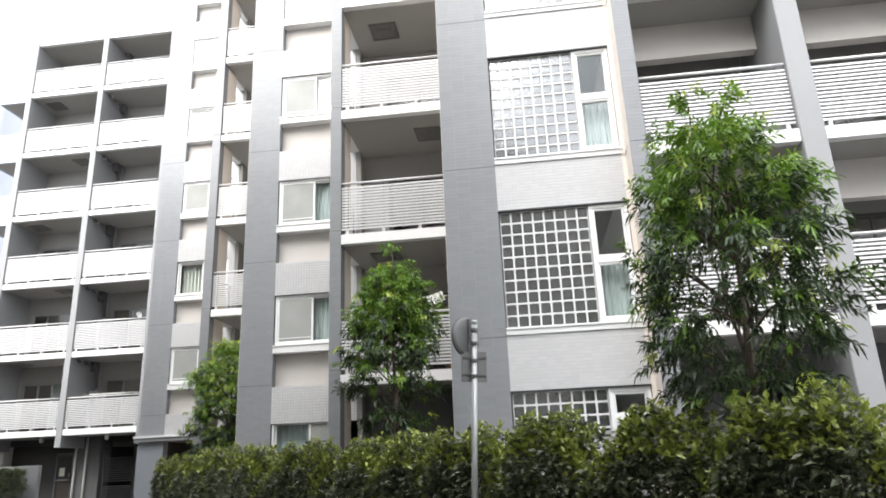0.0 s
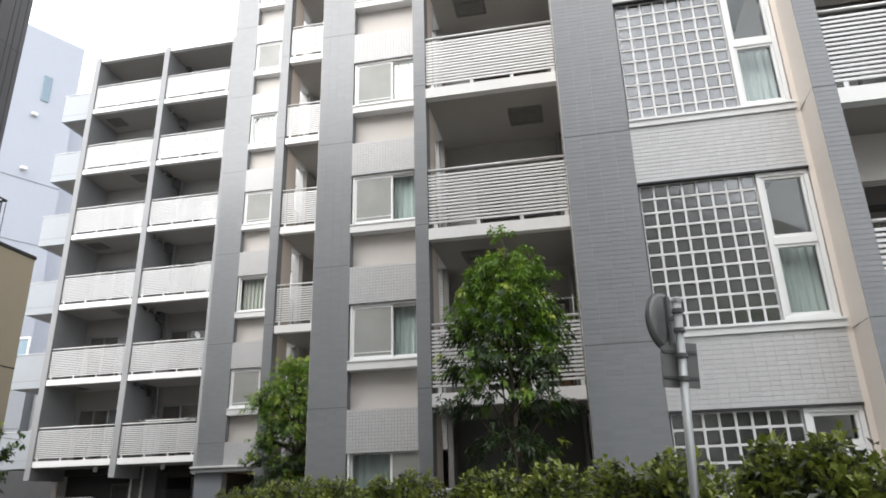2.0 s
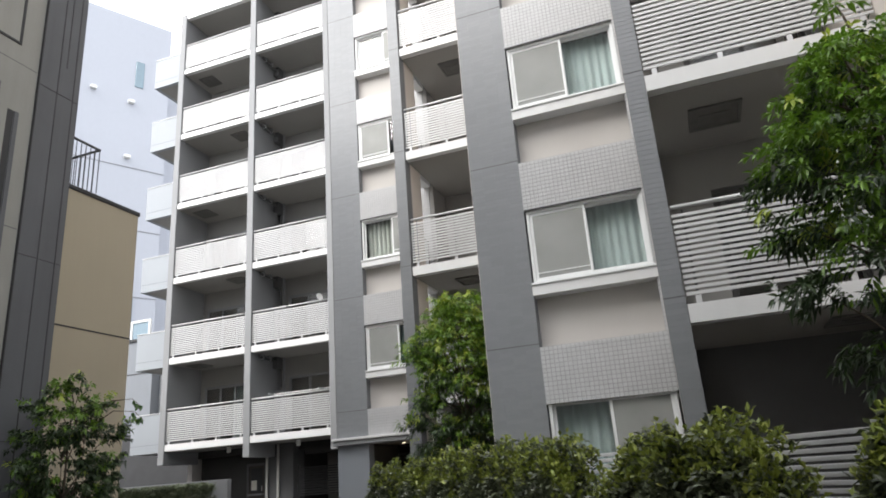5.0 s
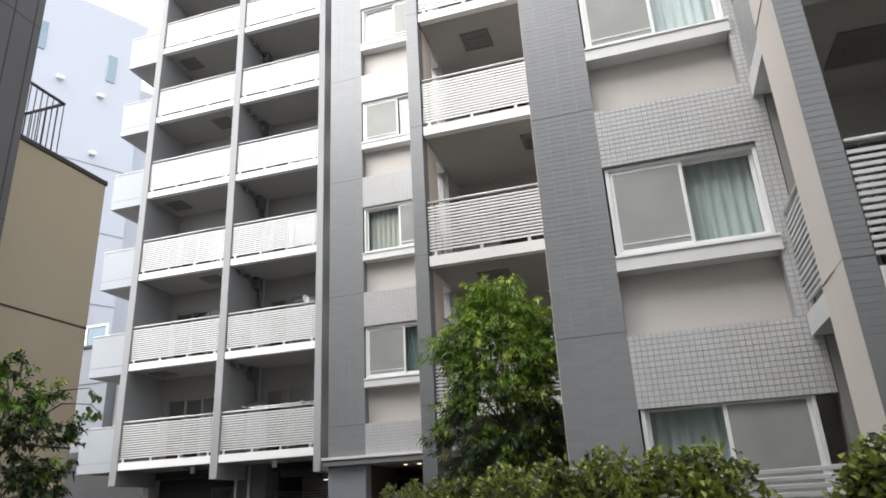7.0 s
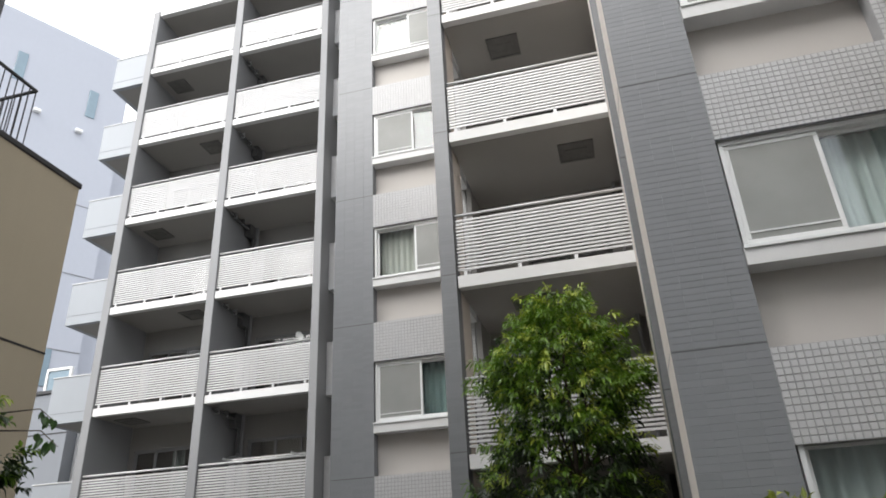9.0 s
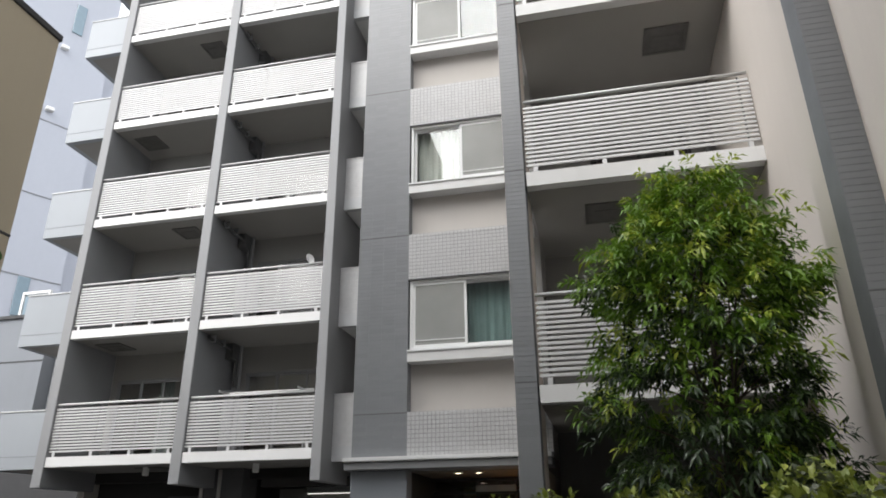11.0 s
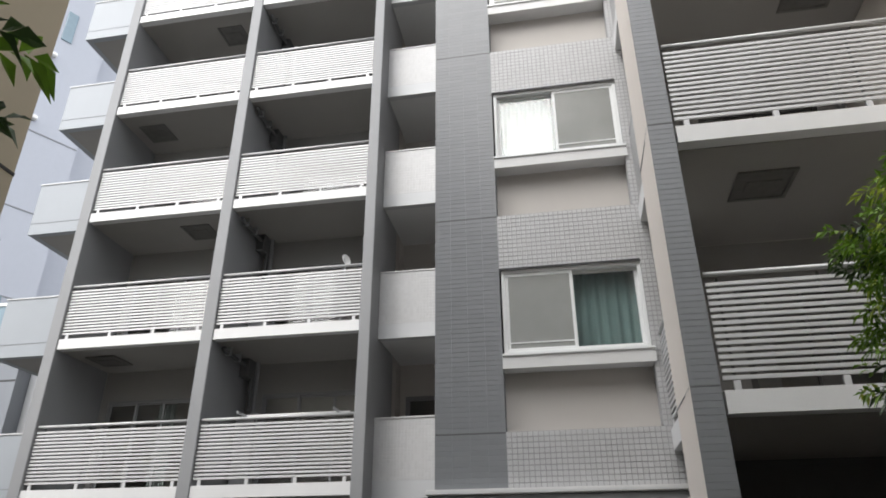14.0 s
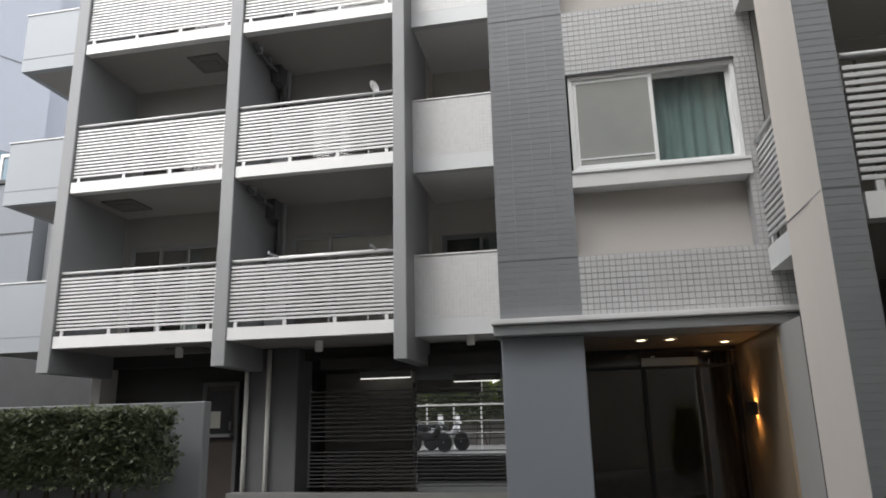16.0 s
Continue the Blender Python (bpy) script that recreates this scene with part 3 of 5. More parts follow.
# far sides and backs that close the blocks
structure("wall_closing", [(-9.7, -6.0, 27.601, 27.8, 0, ROOF), (-12.2, -9.3, 27.81, 28.0, 0, ROOF), (-5.99, -0.87, 22.101, 22.3, 0, ROOF), (-1.2, 8.0, 17.7, 17.9, 0, ROOF), (7.8, 8.0, 10.1, 17.7, 0, ROOF), (-14.3, -14.07, 26.2, 34, 3.1, ROOF_A), (-20.8, -16.6, 33.8, 34, 0, ROOF_A), (-16.6, -14.3, 33.8, 34, 2.5, ROOF_A)], PLASTER, "plain rear walls of the apartment blocks")

for n in range(2, 9):
    f = level(n)
    for x0, x1 in ((2.16, 4.41), (4.79, 7.59)):
        structure("wall_drop_beam", [(x0, x1, 11.0, 11.2, f + 2.0, f + STOREY - 0.222)], PLASTER, "pale plastered beam at the back of a balcony")
# posts and partitions
for x0, x1 in ((-14.29, -14.07), (-17.45, -17.20), (-20.80, -20.55)):
    structure("wall_partition", [(x0, x1, 24.17, 25.9, 2.66, ROOF_A + 0.02)], POST_PAINT, "grey painted vertical fin between balconies", 0.012)
structure("wall_partition", [(4.42, 4.78, 10.05, 11.9, 0, ROOF)], POST_PAINT, "grey painted vertical fin between balconies", 0.012)
structure("wall_partition", [(7.6, 7.8, 10.05, 11.9, 0, ROOF)], POST_PAINT, "grey painted vertical fin between balconies", 0.012)
# side walls between the window bays and the balconies, darkened for shade
structure("wall_balcony_side_b", [(-9.33, -9.221, 20.801, 21.699, 2.72, ROOF)], INNER_WALL, "painted side wall of the balconies, its grey darkened for shade")
structure("wall_balcony_side_c", [(-3.71, -3.611, 14.901, 15.199, 0, ROOF)], INNER_WALL, "painted side wall of the balconies, its grey darkened for shade")
# ground floor walls under the balconies, coloured dark for the shade there
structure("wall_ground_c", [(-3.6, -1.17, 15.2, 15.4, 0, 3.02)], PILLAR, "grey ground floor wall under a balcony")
# added dark sheet for the near-black depth under balcony b
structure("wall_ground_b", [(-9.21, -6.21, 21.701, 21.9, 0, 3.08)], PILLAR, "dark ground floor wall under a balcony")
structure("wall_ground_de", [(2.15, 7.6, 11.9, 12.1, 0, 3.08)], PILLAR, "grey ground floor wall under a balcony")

# side returns of balconies B and C: slab end and louvred screen between fin and bay
for x, y0, y1 in ((-9.49, 20.01, 20.78), (-3.84, 13.97, 14.88)):
    first = None
    for n in range(2, 9):
        f = level(n)
        structure("balcony_slab_return", [(x, x + 0.20, y0, y1, f - 0.23, f)], SLAB_PAINT, "pale concrete balcony slab end")
        at = pose(x + 0.02, y1, f, 0, 0, -90)
        if first is None:
            first = railing(y1 - y0, at, "white aluminium louvred side screen of a balcony", 15, 2)
        else:
            railing(0, at, "", first=first)

# recessed balcony between the left wing and the pier
for n in range(2, 9):
    f = level(n)
    base = structure("wall_parapet", [(-14.07, -12.2, 24.72, 24.86, f - 0.23, f + 1.13)], PARAPET, "pale tiled parapet of a recessed balcony")
    part("coping", box_mesh("coping", [(-14.07, -12.2, 24.70, 24.88, f + 1.131, f + 1.16)], 0.004), ALU, base)
    tagged(part("tile_facing", raw_mesh("tile_facing", *tile_grid((-14.07, 24.72, f + 0.06), X, Z, 1.87, 1.06, 30, 17, 0.005, 0.003)), WHITE_TILE, base), kind="stuff")
    structure("balcony_slab_recess", [(-14.07, -12.2, 24.86, 26.6, f - 0.21, f)], SLAB_PAINT, "concrete slab of a recessed balcony")
    wall_with_opening("wall_back_recess", -14.07, -12.2, 26.6, 26.8, f, f + STOREY - 0.21, -13.95, -12.35, f + 2.0, PLASTER, "rear wall of a recessed balcony")
    balcony_door(-13.95, -12.35, 26.65, f, f + 2.0, "aluminium sliding glass door at the back of a balcony", POST_PAINT)
structure("roof_recess", [(-14.07, -12.2, 24.72, 34, level(9) - 0.21, level(9)), (-14.07, -12.2, 33.8, 34, 3.1, level(9) - 0.21), (-14.3, -14.07, 25.9, 34, ROOF_A, level(9))], SLAB_PAINT, "pale roof slab")

# corner balconies at the end of the left wing
for n in range(2, 8):
    f = level(n)
    base = structure("wall_corner_parapet", [(-22.3, -20.81, 24.5, 24.64, f - 0.21, f + 1.08), (-22.3, -22.16, 24.64, 27.2, f - 0.21, f + 1.08)], CORNER_PANEL, "pale panelled parapet of a corner balcony")
    part("coping", box_mesh("coping", [(-22.32, -20.81, 24.48, 24.66, f + 1.081, f + 1.11)], 0.004), ALU, base)
    part("groove", box_mesh("groove", [(-22.3, -20.81, 24.496, 24.4995, f + 0.06, f + 0.075)]), GREY_GROUT, base)
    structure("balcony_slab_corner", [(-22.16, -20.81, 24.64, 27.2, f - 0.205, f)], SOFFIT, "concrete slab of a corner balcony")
structure("wall_wing_side", [(-21.0, -20.8, 25.9, 34, 0, ROOF_A)], PLASTER, "plastered end wall of the left wing")

# ---- glass block bay ----
tiled_column("wall_pier_step_g", -1.16, -1.061, 11.8, 0, ROOF, "grey strip-tiled step beside the pier")
structure("wall_pier_cheek_g", [(-1.15, -0.86, 10.901, 11.46, 0, ROOF), (-1.16, -1.061, 12.1, 12.4, 0, ROOF)], TAN_WALL, "tan plastered edge of the pier")
tiled_column("wall_pier_g", -1.15, -0.27, 10.6, 0, ROOF, "grey strip-tiled pier beside the glass block bay")
structure("wall_cheek_g", [(-1.06, -0.87, 11.461, 22.1, 0, ROOF)], TAN_WALL, "tan plastered side wall of the stepped block")
structure("wall_jamb_g", [(1.81, 1.88, 10.6, 10.85, 0, ROOF)], TAN_WALL, "tan plastered jamb beside the glass block bay")
block_me = box_mesh("glass_block", [(-0.0745, 0.0745, -0.032, 0.045, -0.081, 0.081)], 0.014, 2)


def glass_bay(n):
    f = level(n)
    z0, z1 = f + 0.18, f + 2.10
    if n == 1:
        z0, z1 = 1.55, 2.48
    rows = round((z1 - z0) / 0.192)
    panel = thing("glass_block_panel", "panel of square glass blocks in white joints", "glass blocks", "glass block panels", "structure", pose(-0.25, 10.68, z0))
    wd, ht = 1.42, z1 - z0
    tw, th = wd / 8, ht / rows
    bars = [(0, wd, -0.028, 0.05, r * th - 0.014, r * th + 0.014) for r in range(1, rows)] + [(0, wd, -0.03, 0.05, 0, 0.012), (0, wd, -0.03, 0.05, ht - 0.012, ht)]
    bars += [(c * tw - 0.014, c * tw + 0.014, -0.0275, 0.049, 0.012, ht - 0.012) for c in range(1, 8)] + [(0, 0.012, -0.0275, 0.049, 0.012, ht - 0.012), (wd - 0.012, wd, -0.0275, 0.049, 0.012, ht - 0.012)]
    part("joint_grid", box_mesh("joint_grid", bars), SLAB_PAINT, panel)
    for r in range(rows):
        for c in range(8):
            part("glass_block", block_me, BLOCK_GLASS, panel, at=Matrix.Translation(((c + 0.5) * tw, 0.01, (r + 0.5) * th)))
    w = thing("window", "narrow white window with an upper and a lower pane", "window", "windows", "structure", pose(1.18, 10.66, z0))
    ww = 0.62
    part("window_frame", box_mesh("window_frame", frame_boxes(0, ww, -0.04, 0.08, 0, ht, 0.06), 0.005), FRAME_WHITE, w)
    split = ht * 0.52
    part("mullion", box_mesh("mullion", [(0.06, ww - 0.06, -0.035, 0.07, split - 0.05, split + 0.05)], 0.004), FRAME_WHITE, w)
    for a, b in ((0.06, split - 0.05), (split + 0.05, ht - 0.06)):
        sash = part("sash", box_mesh("sash", frame_boxes(0.061, ww - 0.061, -0.02, 0.03, a + 0.001, b - 0.001, 0.035), 0.003), FRAME_WHITE, w)
        pane_part("pane", box_mesh("pane", [(0.09, ww - 0.09, 0.0, 0.008, a + 0.03, b - 0.03)]), GLASS, sash)
    if n > 1:
        drape(1.27, 10.86, z0 + 0.02, 0.48, ht * 0.5, 5, CURTAIN, "pale green curtain behind a narrow window", n)
        structure("window_ledge", [(-0.27, 1.83, 10.55, 10.72, z0 - 0.035, z0 - 0.003)], FRAME_WHITE, "white metal ledge under the glass block panel")
        structure("window_sill_band", [(-0.27, 1.83, 10.57, 10.8, z0 - 0.12, z0 - 0.037)], SLAB_PAINT, "pale painted band under a window")
    structure("window_head", [(-0.27, 1.81, 10.58, 10.66, z1 + 0.001, z1 + 0.025)], DARK, "thin dark window head flashing")
    top = level(n + 1) + 0.055 if n < 8 else ROOF
    base = structure("wall_spandrel", [(-0.27, 1.81, 10.6, 10.85, z1 + 0.026, top)], STRIP_GROUT, "pale strip-tiled spandrel between windows")
    hgt = top - z1 - 0.026
    tagged(part("tile_facing", raw_mesh("tile_facing", *tile_grid((-0.27, 10.6, z1 + 0.026), X, Z, 2.08, hgt, 18, max(1, round(hgt / 0.055)), 0.008, 0.004, 0.001, 0.002)), WHITE_TILE, base), kind="stuff")


for n in range(1, 9):
    glass_bay(n)
structure("wall_below_glass", [(-0.27, 1.81, 10.6, 10.85, 0, 1.545)], PALE_GROUT, "pale tiled wall under the glass blocks")

# ---- entrance under the window bay ----
structure("wall_pier_foot", [(-12.2, -11.35, 20.8, 21.1, 0, 2.53)], FOOT_PAINT, "smooth blue-grey painted pier at the entrance", 0.012)
canopy = structure("canopy", [(-12.26, -9.24, 20.66, 21.2, 2.53, 2.64)], POST_PAINT, "grey metal canopy band over the entrance", 0.01)
part("canopy_lip", box_mesh("canopy_lip", [(-12.28, -9.24, 20.62, 21.0, 2.642, 2.705)], 0.012, 2), SLAB_PAINT, canopy)
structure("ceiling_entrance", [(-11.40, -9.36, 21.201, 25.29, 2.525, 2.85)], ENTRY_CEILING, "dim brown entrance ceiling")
structure("wall_entrance_panelling", [(-9.53, -9.36, 22.66, 25.29, 0, 2.52)], WOOD, "dark polished wooden side wall of the entrance")
structure("wall_entrance_lining", [(-9.53, -9.36, 20.75, 22.659, 0, 2.52)], BROWN_PANEL, "brown panelled side wall lit by a lamp")
for y in (22.75, 23.05, 23.5, 23.9, 24.4):
    structure("trim_entrance", [(-9.56, -9.531, y, y + 0.05, 0, 2.52)], BROWN_PANEL, "narrow brown vertical batten")
structure("wall_entrance_side", [(-9.505, -9.36, 20.02, 20.749, 0, 2.52)], ENTRY_WALL, "pale rendered side wall of the entrance")
# black strip fills the open gap to draw its shadow line
structure("trim_entrance_joint", [(-9.512, -9.40, 20.002, 20.019, 0, 2.52)], DARK, "thin black strip painting the shadow in the gap beside the fin")
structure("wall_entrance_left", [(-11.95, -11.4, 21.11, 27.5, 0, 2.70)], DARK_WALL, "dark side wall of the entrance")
structure("wall_entrance_back", [(-11.4, -9.52, 25.3, 25.5, 0, 2.70)], WOOD, "dark wooden rear wall of the entrance hall")
screen = thing("entrance_screen", "dark glass entrance screen with a metal frame", "glass door", kind="structure", at=pose(-11.38, 22.6, 0))
part("screen_frame", box_mesh("screen_frame", [(0, 1.85, 0, 0.06, 2.47, 2.52), (0, 1.85, 0, 0.06, 2.27, 2.31), (0, 0.04, 0, 0.06, 0, 2.27), (0.72, 0.77, 0, 0.06, 0, 2.27), (1.36, 1.41, 0, 0.06, 0, 2.27), (1.80, 1.85, 0, 0.06, 0, 2.27)], 0.004), DARK, screen)
part("header_plate", box_mesh("header_plate", [(0.72, 1.39, -0.03, -0.002, 2.30, 2.40)], 0.004), GALVANISED, screen, "brushed metal door header")
for a, b in ((0.04, 0.72), (0.77, 1.36), (1.41, 1.80)):
    pane_part("pane", box_mesh("pane", [(a, b, 0.025, 0.035, 0.02, 2.27), (a, b, 0.025, 0.035, 2.311, 2.469)]), DARK_GLASS, screen)
down_me = lathe("downlight_ring", [(0.055, 0.0), (0.075, 0.0), (0.075, 0.012), (0.055, 0.012)], 16)
glow_me = lathe("downlight_lens", [(0.0005, -0.003), (0.046, -0.003)], 16)
for x, y in ((-10.73, 21.5), (-10.42, 21.52), (-9.76, 22.02)):
    d = thing("downlight", "small round warm recessed downlight in the entrance ceiling", "lamp", "entrance downlights", at=pose(x, y, 2.5128))
    part("ring", down_me, SILVER, d)
    part("lens", glow_me, WARM_LIGHT, d, "glowing warm lens")
wl = thing("wall_lamp", "small brass wall lamp shining amber up and down", "lamp", at=pose(-9.53, 21.9, 1.76))
part("body", box_mesh("body", [(-0.10, -0.001, -0.055, -0.045, -0.07, 0.07), (-0.10, -0.001, 0.045, 0.055, -0.07, 0.07), (-0.10, -0.001, -0.0449, 0.0449, -0.02, 0.02)], 0.003), BRONZE, wl)
part("front_plate", box_mesh("front_plate", [(-0.108, -0.101, -0.055, 0.055, -0.075, 0.075)], 0.003), BRONZE, wl)
for z in (-0.052, 0.052):
    part("lens", box_mesh("lens", [(-0.088, -0.012, -0.04, 0.04, z - 0.003, z + 0.003)]), AMBER, wl, "amber glowing lens")

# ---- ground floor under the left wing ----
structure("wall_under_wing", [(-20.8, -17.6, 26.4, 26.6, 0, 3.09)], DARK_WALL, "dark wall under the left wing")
structure("wall_pillar", [(-17.45, -16.5, 25.6, 26.3, 0, 3.08)], PILLAR, "painted pillar by the parking entrance, its grey darkened for shade", 0.015)
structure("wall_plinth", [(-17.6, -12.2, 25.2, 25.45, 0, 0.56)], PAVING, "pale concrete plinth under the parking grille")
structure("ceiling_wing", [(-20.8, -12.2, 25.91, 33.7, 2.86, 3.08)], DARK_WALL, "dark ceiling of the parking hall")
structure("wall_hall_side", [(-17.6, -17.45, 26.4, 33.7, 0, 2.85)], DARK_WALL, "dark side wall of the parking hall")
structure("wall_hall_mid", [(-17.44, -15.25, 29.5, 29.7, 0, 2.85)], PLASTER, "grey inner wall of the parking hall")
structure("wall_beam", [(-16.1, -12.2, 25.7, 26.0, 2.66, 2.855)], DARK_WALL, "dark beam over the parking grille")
grille = thing("parking_grille", "dark horizontal bar grille of the parking hall", "grille", at=pose(-16.15, 25.3, 0.63))
bar = box_mesh("bar", [(0, 3.8, -0.012, 0.012, -0.010, 0.010)], 0.003)
for i in range(22):
    part("bar", bar, DARK, grille, at=Matrix.Translation((0, 0, 0.03 + i * (0.062 if i < 10 else 0.075))))
for x in (0.02, 1.9, 3.78):
    part("upright", box_mesh("upright", [(x - 0.02, x + 0.02, 0.0125, 0.04, 0, 1.72)], 0.003), DARK, grille)
for tx, ty in ((-15.87, 29.2), (-14.1, 31.6)):
    tube = thing("tube_lamp", "slim lit fluorescent tube on the parking hall ceiling", "lamp", "parking hall tubes", at=pose(tx, ty, 2.68))
    part("lamp_body", box_mesh("lamp_body", [(-0.62, 0.62, -0.04, 0.04, 0.03, 0.182)], 0.006), WHITE_PLASTIC, tube)
    part("tube", tube_mesh("tube", [(-0.6, 0, 0.012), (0.6, 0, 0.012)], [0.011, 0.011]), TUBE_LIGHT, tube)
for x, y0 in ((-17.47, 25.54), (-17.04, 25.54)):
    p = thing("drain_pipe", "pale plastic drain pipe on the pillar", "pipe", "drain pipes", at=pose(x, y0, 0))
    part("pipe", tube_mesh("pipe", [(0, 0, 0), (0, 0, 3.05)], [0.042, 0.042]), PIPE_WHITE, p)
    for z in (0.4, 1.3, 2.3):
        part("clamp", lathe("clamp", [(0.043, z), (0.05, z), (0.05, z + 0.03), (0.043, z + 0.03)], 12), SILVER, p)
lamp_me = lathe("lamp_can", [(0.058, -0.19), (0.068, -0.18), (0.068, 0.0)], 18)
for x in (-18.4, -15.77, -13.18):
    d = thing("ceiling_lamp", "white cylindrical surface lamp under the wing", "lamp", "lamps under the wing", at=pose(x, 25.0 if x > -14 else 24.75, 3.086 if x < -14 else 3.11))
    part("lamp_can", lamp_me, WHITE_PLASTIC, d)
gate = thing("service_door", "dark service door with a paper notice and a pale frame", "door", kind="structure", at=pose(-18.77, 26.25, 0))
part("door_leaf", box_mesh("door_leaf", [(0.08, 0.70, 0.03, 0.07, 0.02, 2.46)], 0.004), DOOR_BROWN, gate)
part("door_light", box_mesh("door_light", [(0.15, 0.63, 0.024, 0.0295, 1.56, 2.38)], 0.004), DARK, gate, "dark glazed upper panel")
part("door_handle", tube_mesh("door_handle", [(0.62, 0.0, 1.62), (0.62, 0.0, 1.78)], [0.014, 0.014], 8), SILVER, gate)
part("door_frame", box_mesh("door_frame", [(0, 0.08, 0, 0.12, 0, 2.54), (0.70, 0.78, 0, 0.12, 0, 2.54), (0.08, 0.70, 0, 0.12, 2.46, 2.54)], 0.004), PILLAR, gate)
part("notice", box_mesh("notice", [(0.18, 0.40, 0.018, 0.0235, 1.66, 1.98)]), PAPER, gate, "small white paper notice")
part("letter_shelf", box_mesh("letter_shelf", [(0.1, 0.68, -0.1, 0.028, 1.49, 1.55)], 0.006), POST_PAINT, gate)
structure("wall_forecourt", [(-26, -15.95, 21.5, 21.66, 0, 2.0)], GARDEN_WALL, "smooth grey rendered garden wall", 0.012)
structure("wall_forecourt_low", [(-27, -17.9, 20.2, 20.35, 0, 0.5)], GARDEN_WALL, "low grey rendered wall before the hedge", 0.012)

# black colour replaces the shade that surroundings cast on this wall
structure("wall_side_yard", [(-34, -20.81, 28.2, 28.4, 0, 4.2)], DARK, "wall beside the left wing, coloured near-black for its shade")
structure("wall_side_low", [(-34, -21.6, 23.4, 23.6, 0, 2.0)], DARK_WALL, "low dark garden wall beside the wing")

# yard behind the parking hall
fence = thing("rail_fence", "white metal rail fence in the rear yard", "fence", at=pose(-18, 38.4, 0.72))
for z in (0.5, 0.95, 1.5):
    part("rail", box_mesh("rail", [(0, 7, 0, 0.04, z, z + 0.06)], 0.008), PIPE_WHITE, fence)
stake = box_mesh("post", [(0, 0.05, 0.041, 0.09, 0, 1.6)], 0.008)
for i in range(8):
    part("post", stake, WHITE_PLASTIC, fence, at=Matrix.Translation((i * 0.99, 0, 0)))
structure("wall_yard", [(-24, -6, 43, 43.2, 0, 3.0)], INNER_WALL, "grey wall behind the rear yard")
structure("pavement_yard", [(-20, -12.5, 34.0, 43, -0.1, 0.72)], PAVING, "grey concrete yard paving")
tyre_me = lathe("tyre", [(0.22, -0.05), (0.28, -0.055), (0.31, -0.03), (0.315, 0.0), (0.31, 0.03), (0.28, 0.055), (0.22, 0.05)], 22)
rim_me = lathe("rim", [(0.03, -0.05), (0.05, -0.02), (0.20, -0.015), (0.225, -0.03), (0.225, 0.03), (0.20, 0.015), (0.05, 0.02), (0.03, 0.05)], 22)
for me in (tyre_me, rim_me):
    me.transform(Matrix.Rotation(radians(90), 4, "X"))


def motorcycle(at, paint):
    """A parked scooter: wheels, body, seat, screen, bars."""
    m = thing("motorcycle", "parked dark motorcycle with a pale windscreen in the rear yard", "motorcycle", "parked motorcycles", at=at)
    for x in (-0.62, 0.66):
        t = part("wheel", tyre_me, DARK, m, "black tyre", at=Matrix.Translation((x, 0, 0.315)))
        part("rim", rim_me, SILVER, t)
    part("body", tube_mesh("body", [(-0.75, 0, 0.72), (-0.4, 0, 0.62), (0.0, 0, 0.45), (0.3, 0, 0.5), (0.5, 0, 0.82)], [0.06, 0.16, 0.17, 0.15, 0.10], 10), paint, m)
    part("seat", tube_mesh("seat", [(-0.75, 0, 0.82), (-0.35, 0, 0.80), (0.05, 0, 0.74)], [0.06, 0.12, 0.08], 10), DARK, m)
    part("fork", tube_mesh("fork", [(0.66, 0, 0.32), (0.5, 0, 0.82), (0.44, 0, 1.02)], [0.03, 0.035, 0.03], 8), SILVER, m)
    part("handlebar", tube_mesh("handlebar", [(0.36, -0.33, 1.05), (0.44, 0, 1.02), (0.36, 0.33, 1.05)], [0.016, 0.018, 0.016], 8), DARK, m)
    part("windscreen", box_mesh("windscreen", [(0.50, 0.515, -0.13, 0.13, 0.95, 1.18)], 0.006), WHITE_PLASTIC, m, "pale windscreen")
    part("headlight", lathe("headlight", [(0.02, 0.86), (0.09, 0.88), (0.09, 0.94), (0.02, 0.97)], 14), SILVER, m, at=Matrix.Translation((0.56, 0, 0)))
    return m


motorcycle(pose(-16.45, 36.3, 0.72, 0, 0, -28), DARK)
motorcycle(pose(-16.1, 37.4, 0.72, 0, 0, -24), SILVER)


# ---- neighbours across the street ----
dark = thing("neighbour_building", "concrete and slate-clad building with narrow slit windows", "building", at=pose(0, 0, 0))
# second box is an unseen extension that shades the wing's lower floors
part("wall", box_mesh("wall", [(-20, -13.45, 9.0, 12.68, 0, 14.6), (-36, -20.01, 9.0, 12.68, 0, 10)]), CONCRETE, dark, "board-marked concrete wall")
part("corner_cladding", box_mesh("corner_cladding", [(-20, -13.40, 12.68, 13.04, 0, 14.8), (-20, -13.40, 13.06, 13.37, 0, 14.8), (-20, -13.40, 13.39, 13.5, 0, 14.8), (-20, -13.43, 13.04, 13.06, 0, 14.8), (-20, -13.43, 13.37, 13.39, 0, 14.8)]), SLATE, dark, "dark slate cladding")
for y, z0, z1 in ((13.05, 0, 14.8), (13.38, 0, 14.8), (13.19, 9.2, 14.8), (12.685, 0, 14.8)):
    part("groove", box_mesh("groove", [(-13.431, -13.397, y - 0.009, y + 0.009, z0, z1)]), DARK, dark, "dark vertical cladding joint")
for z in (2.6, 5.5, 8.6, 11.7):
    part("joint", box_mesh("joint", [(-13.44, -13.397, 12.69, 13.503, z, z + 0.012)]), DARK, dark)
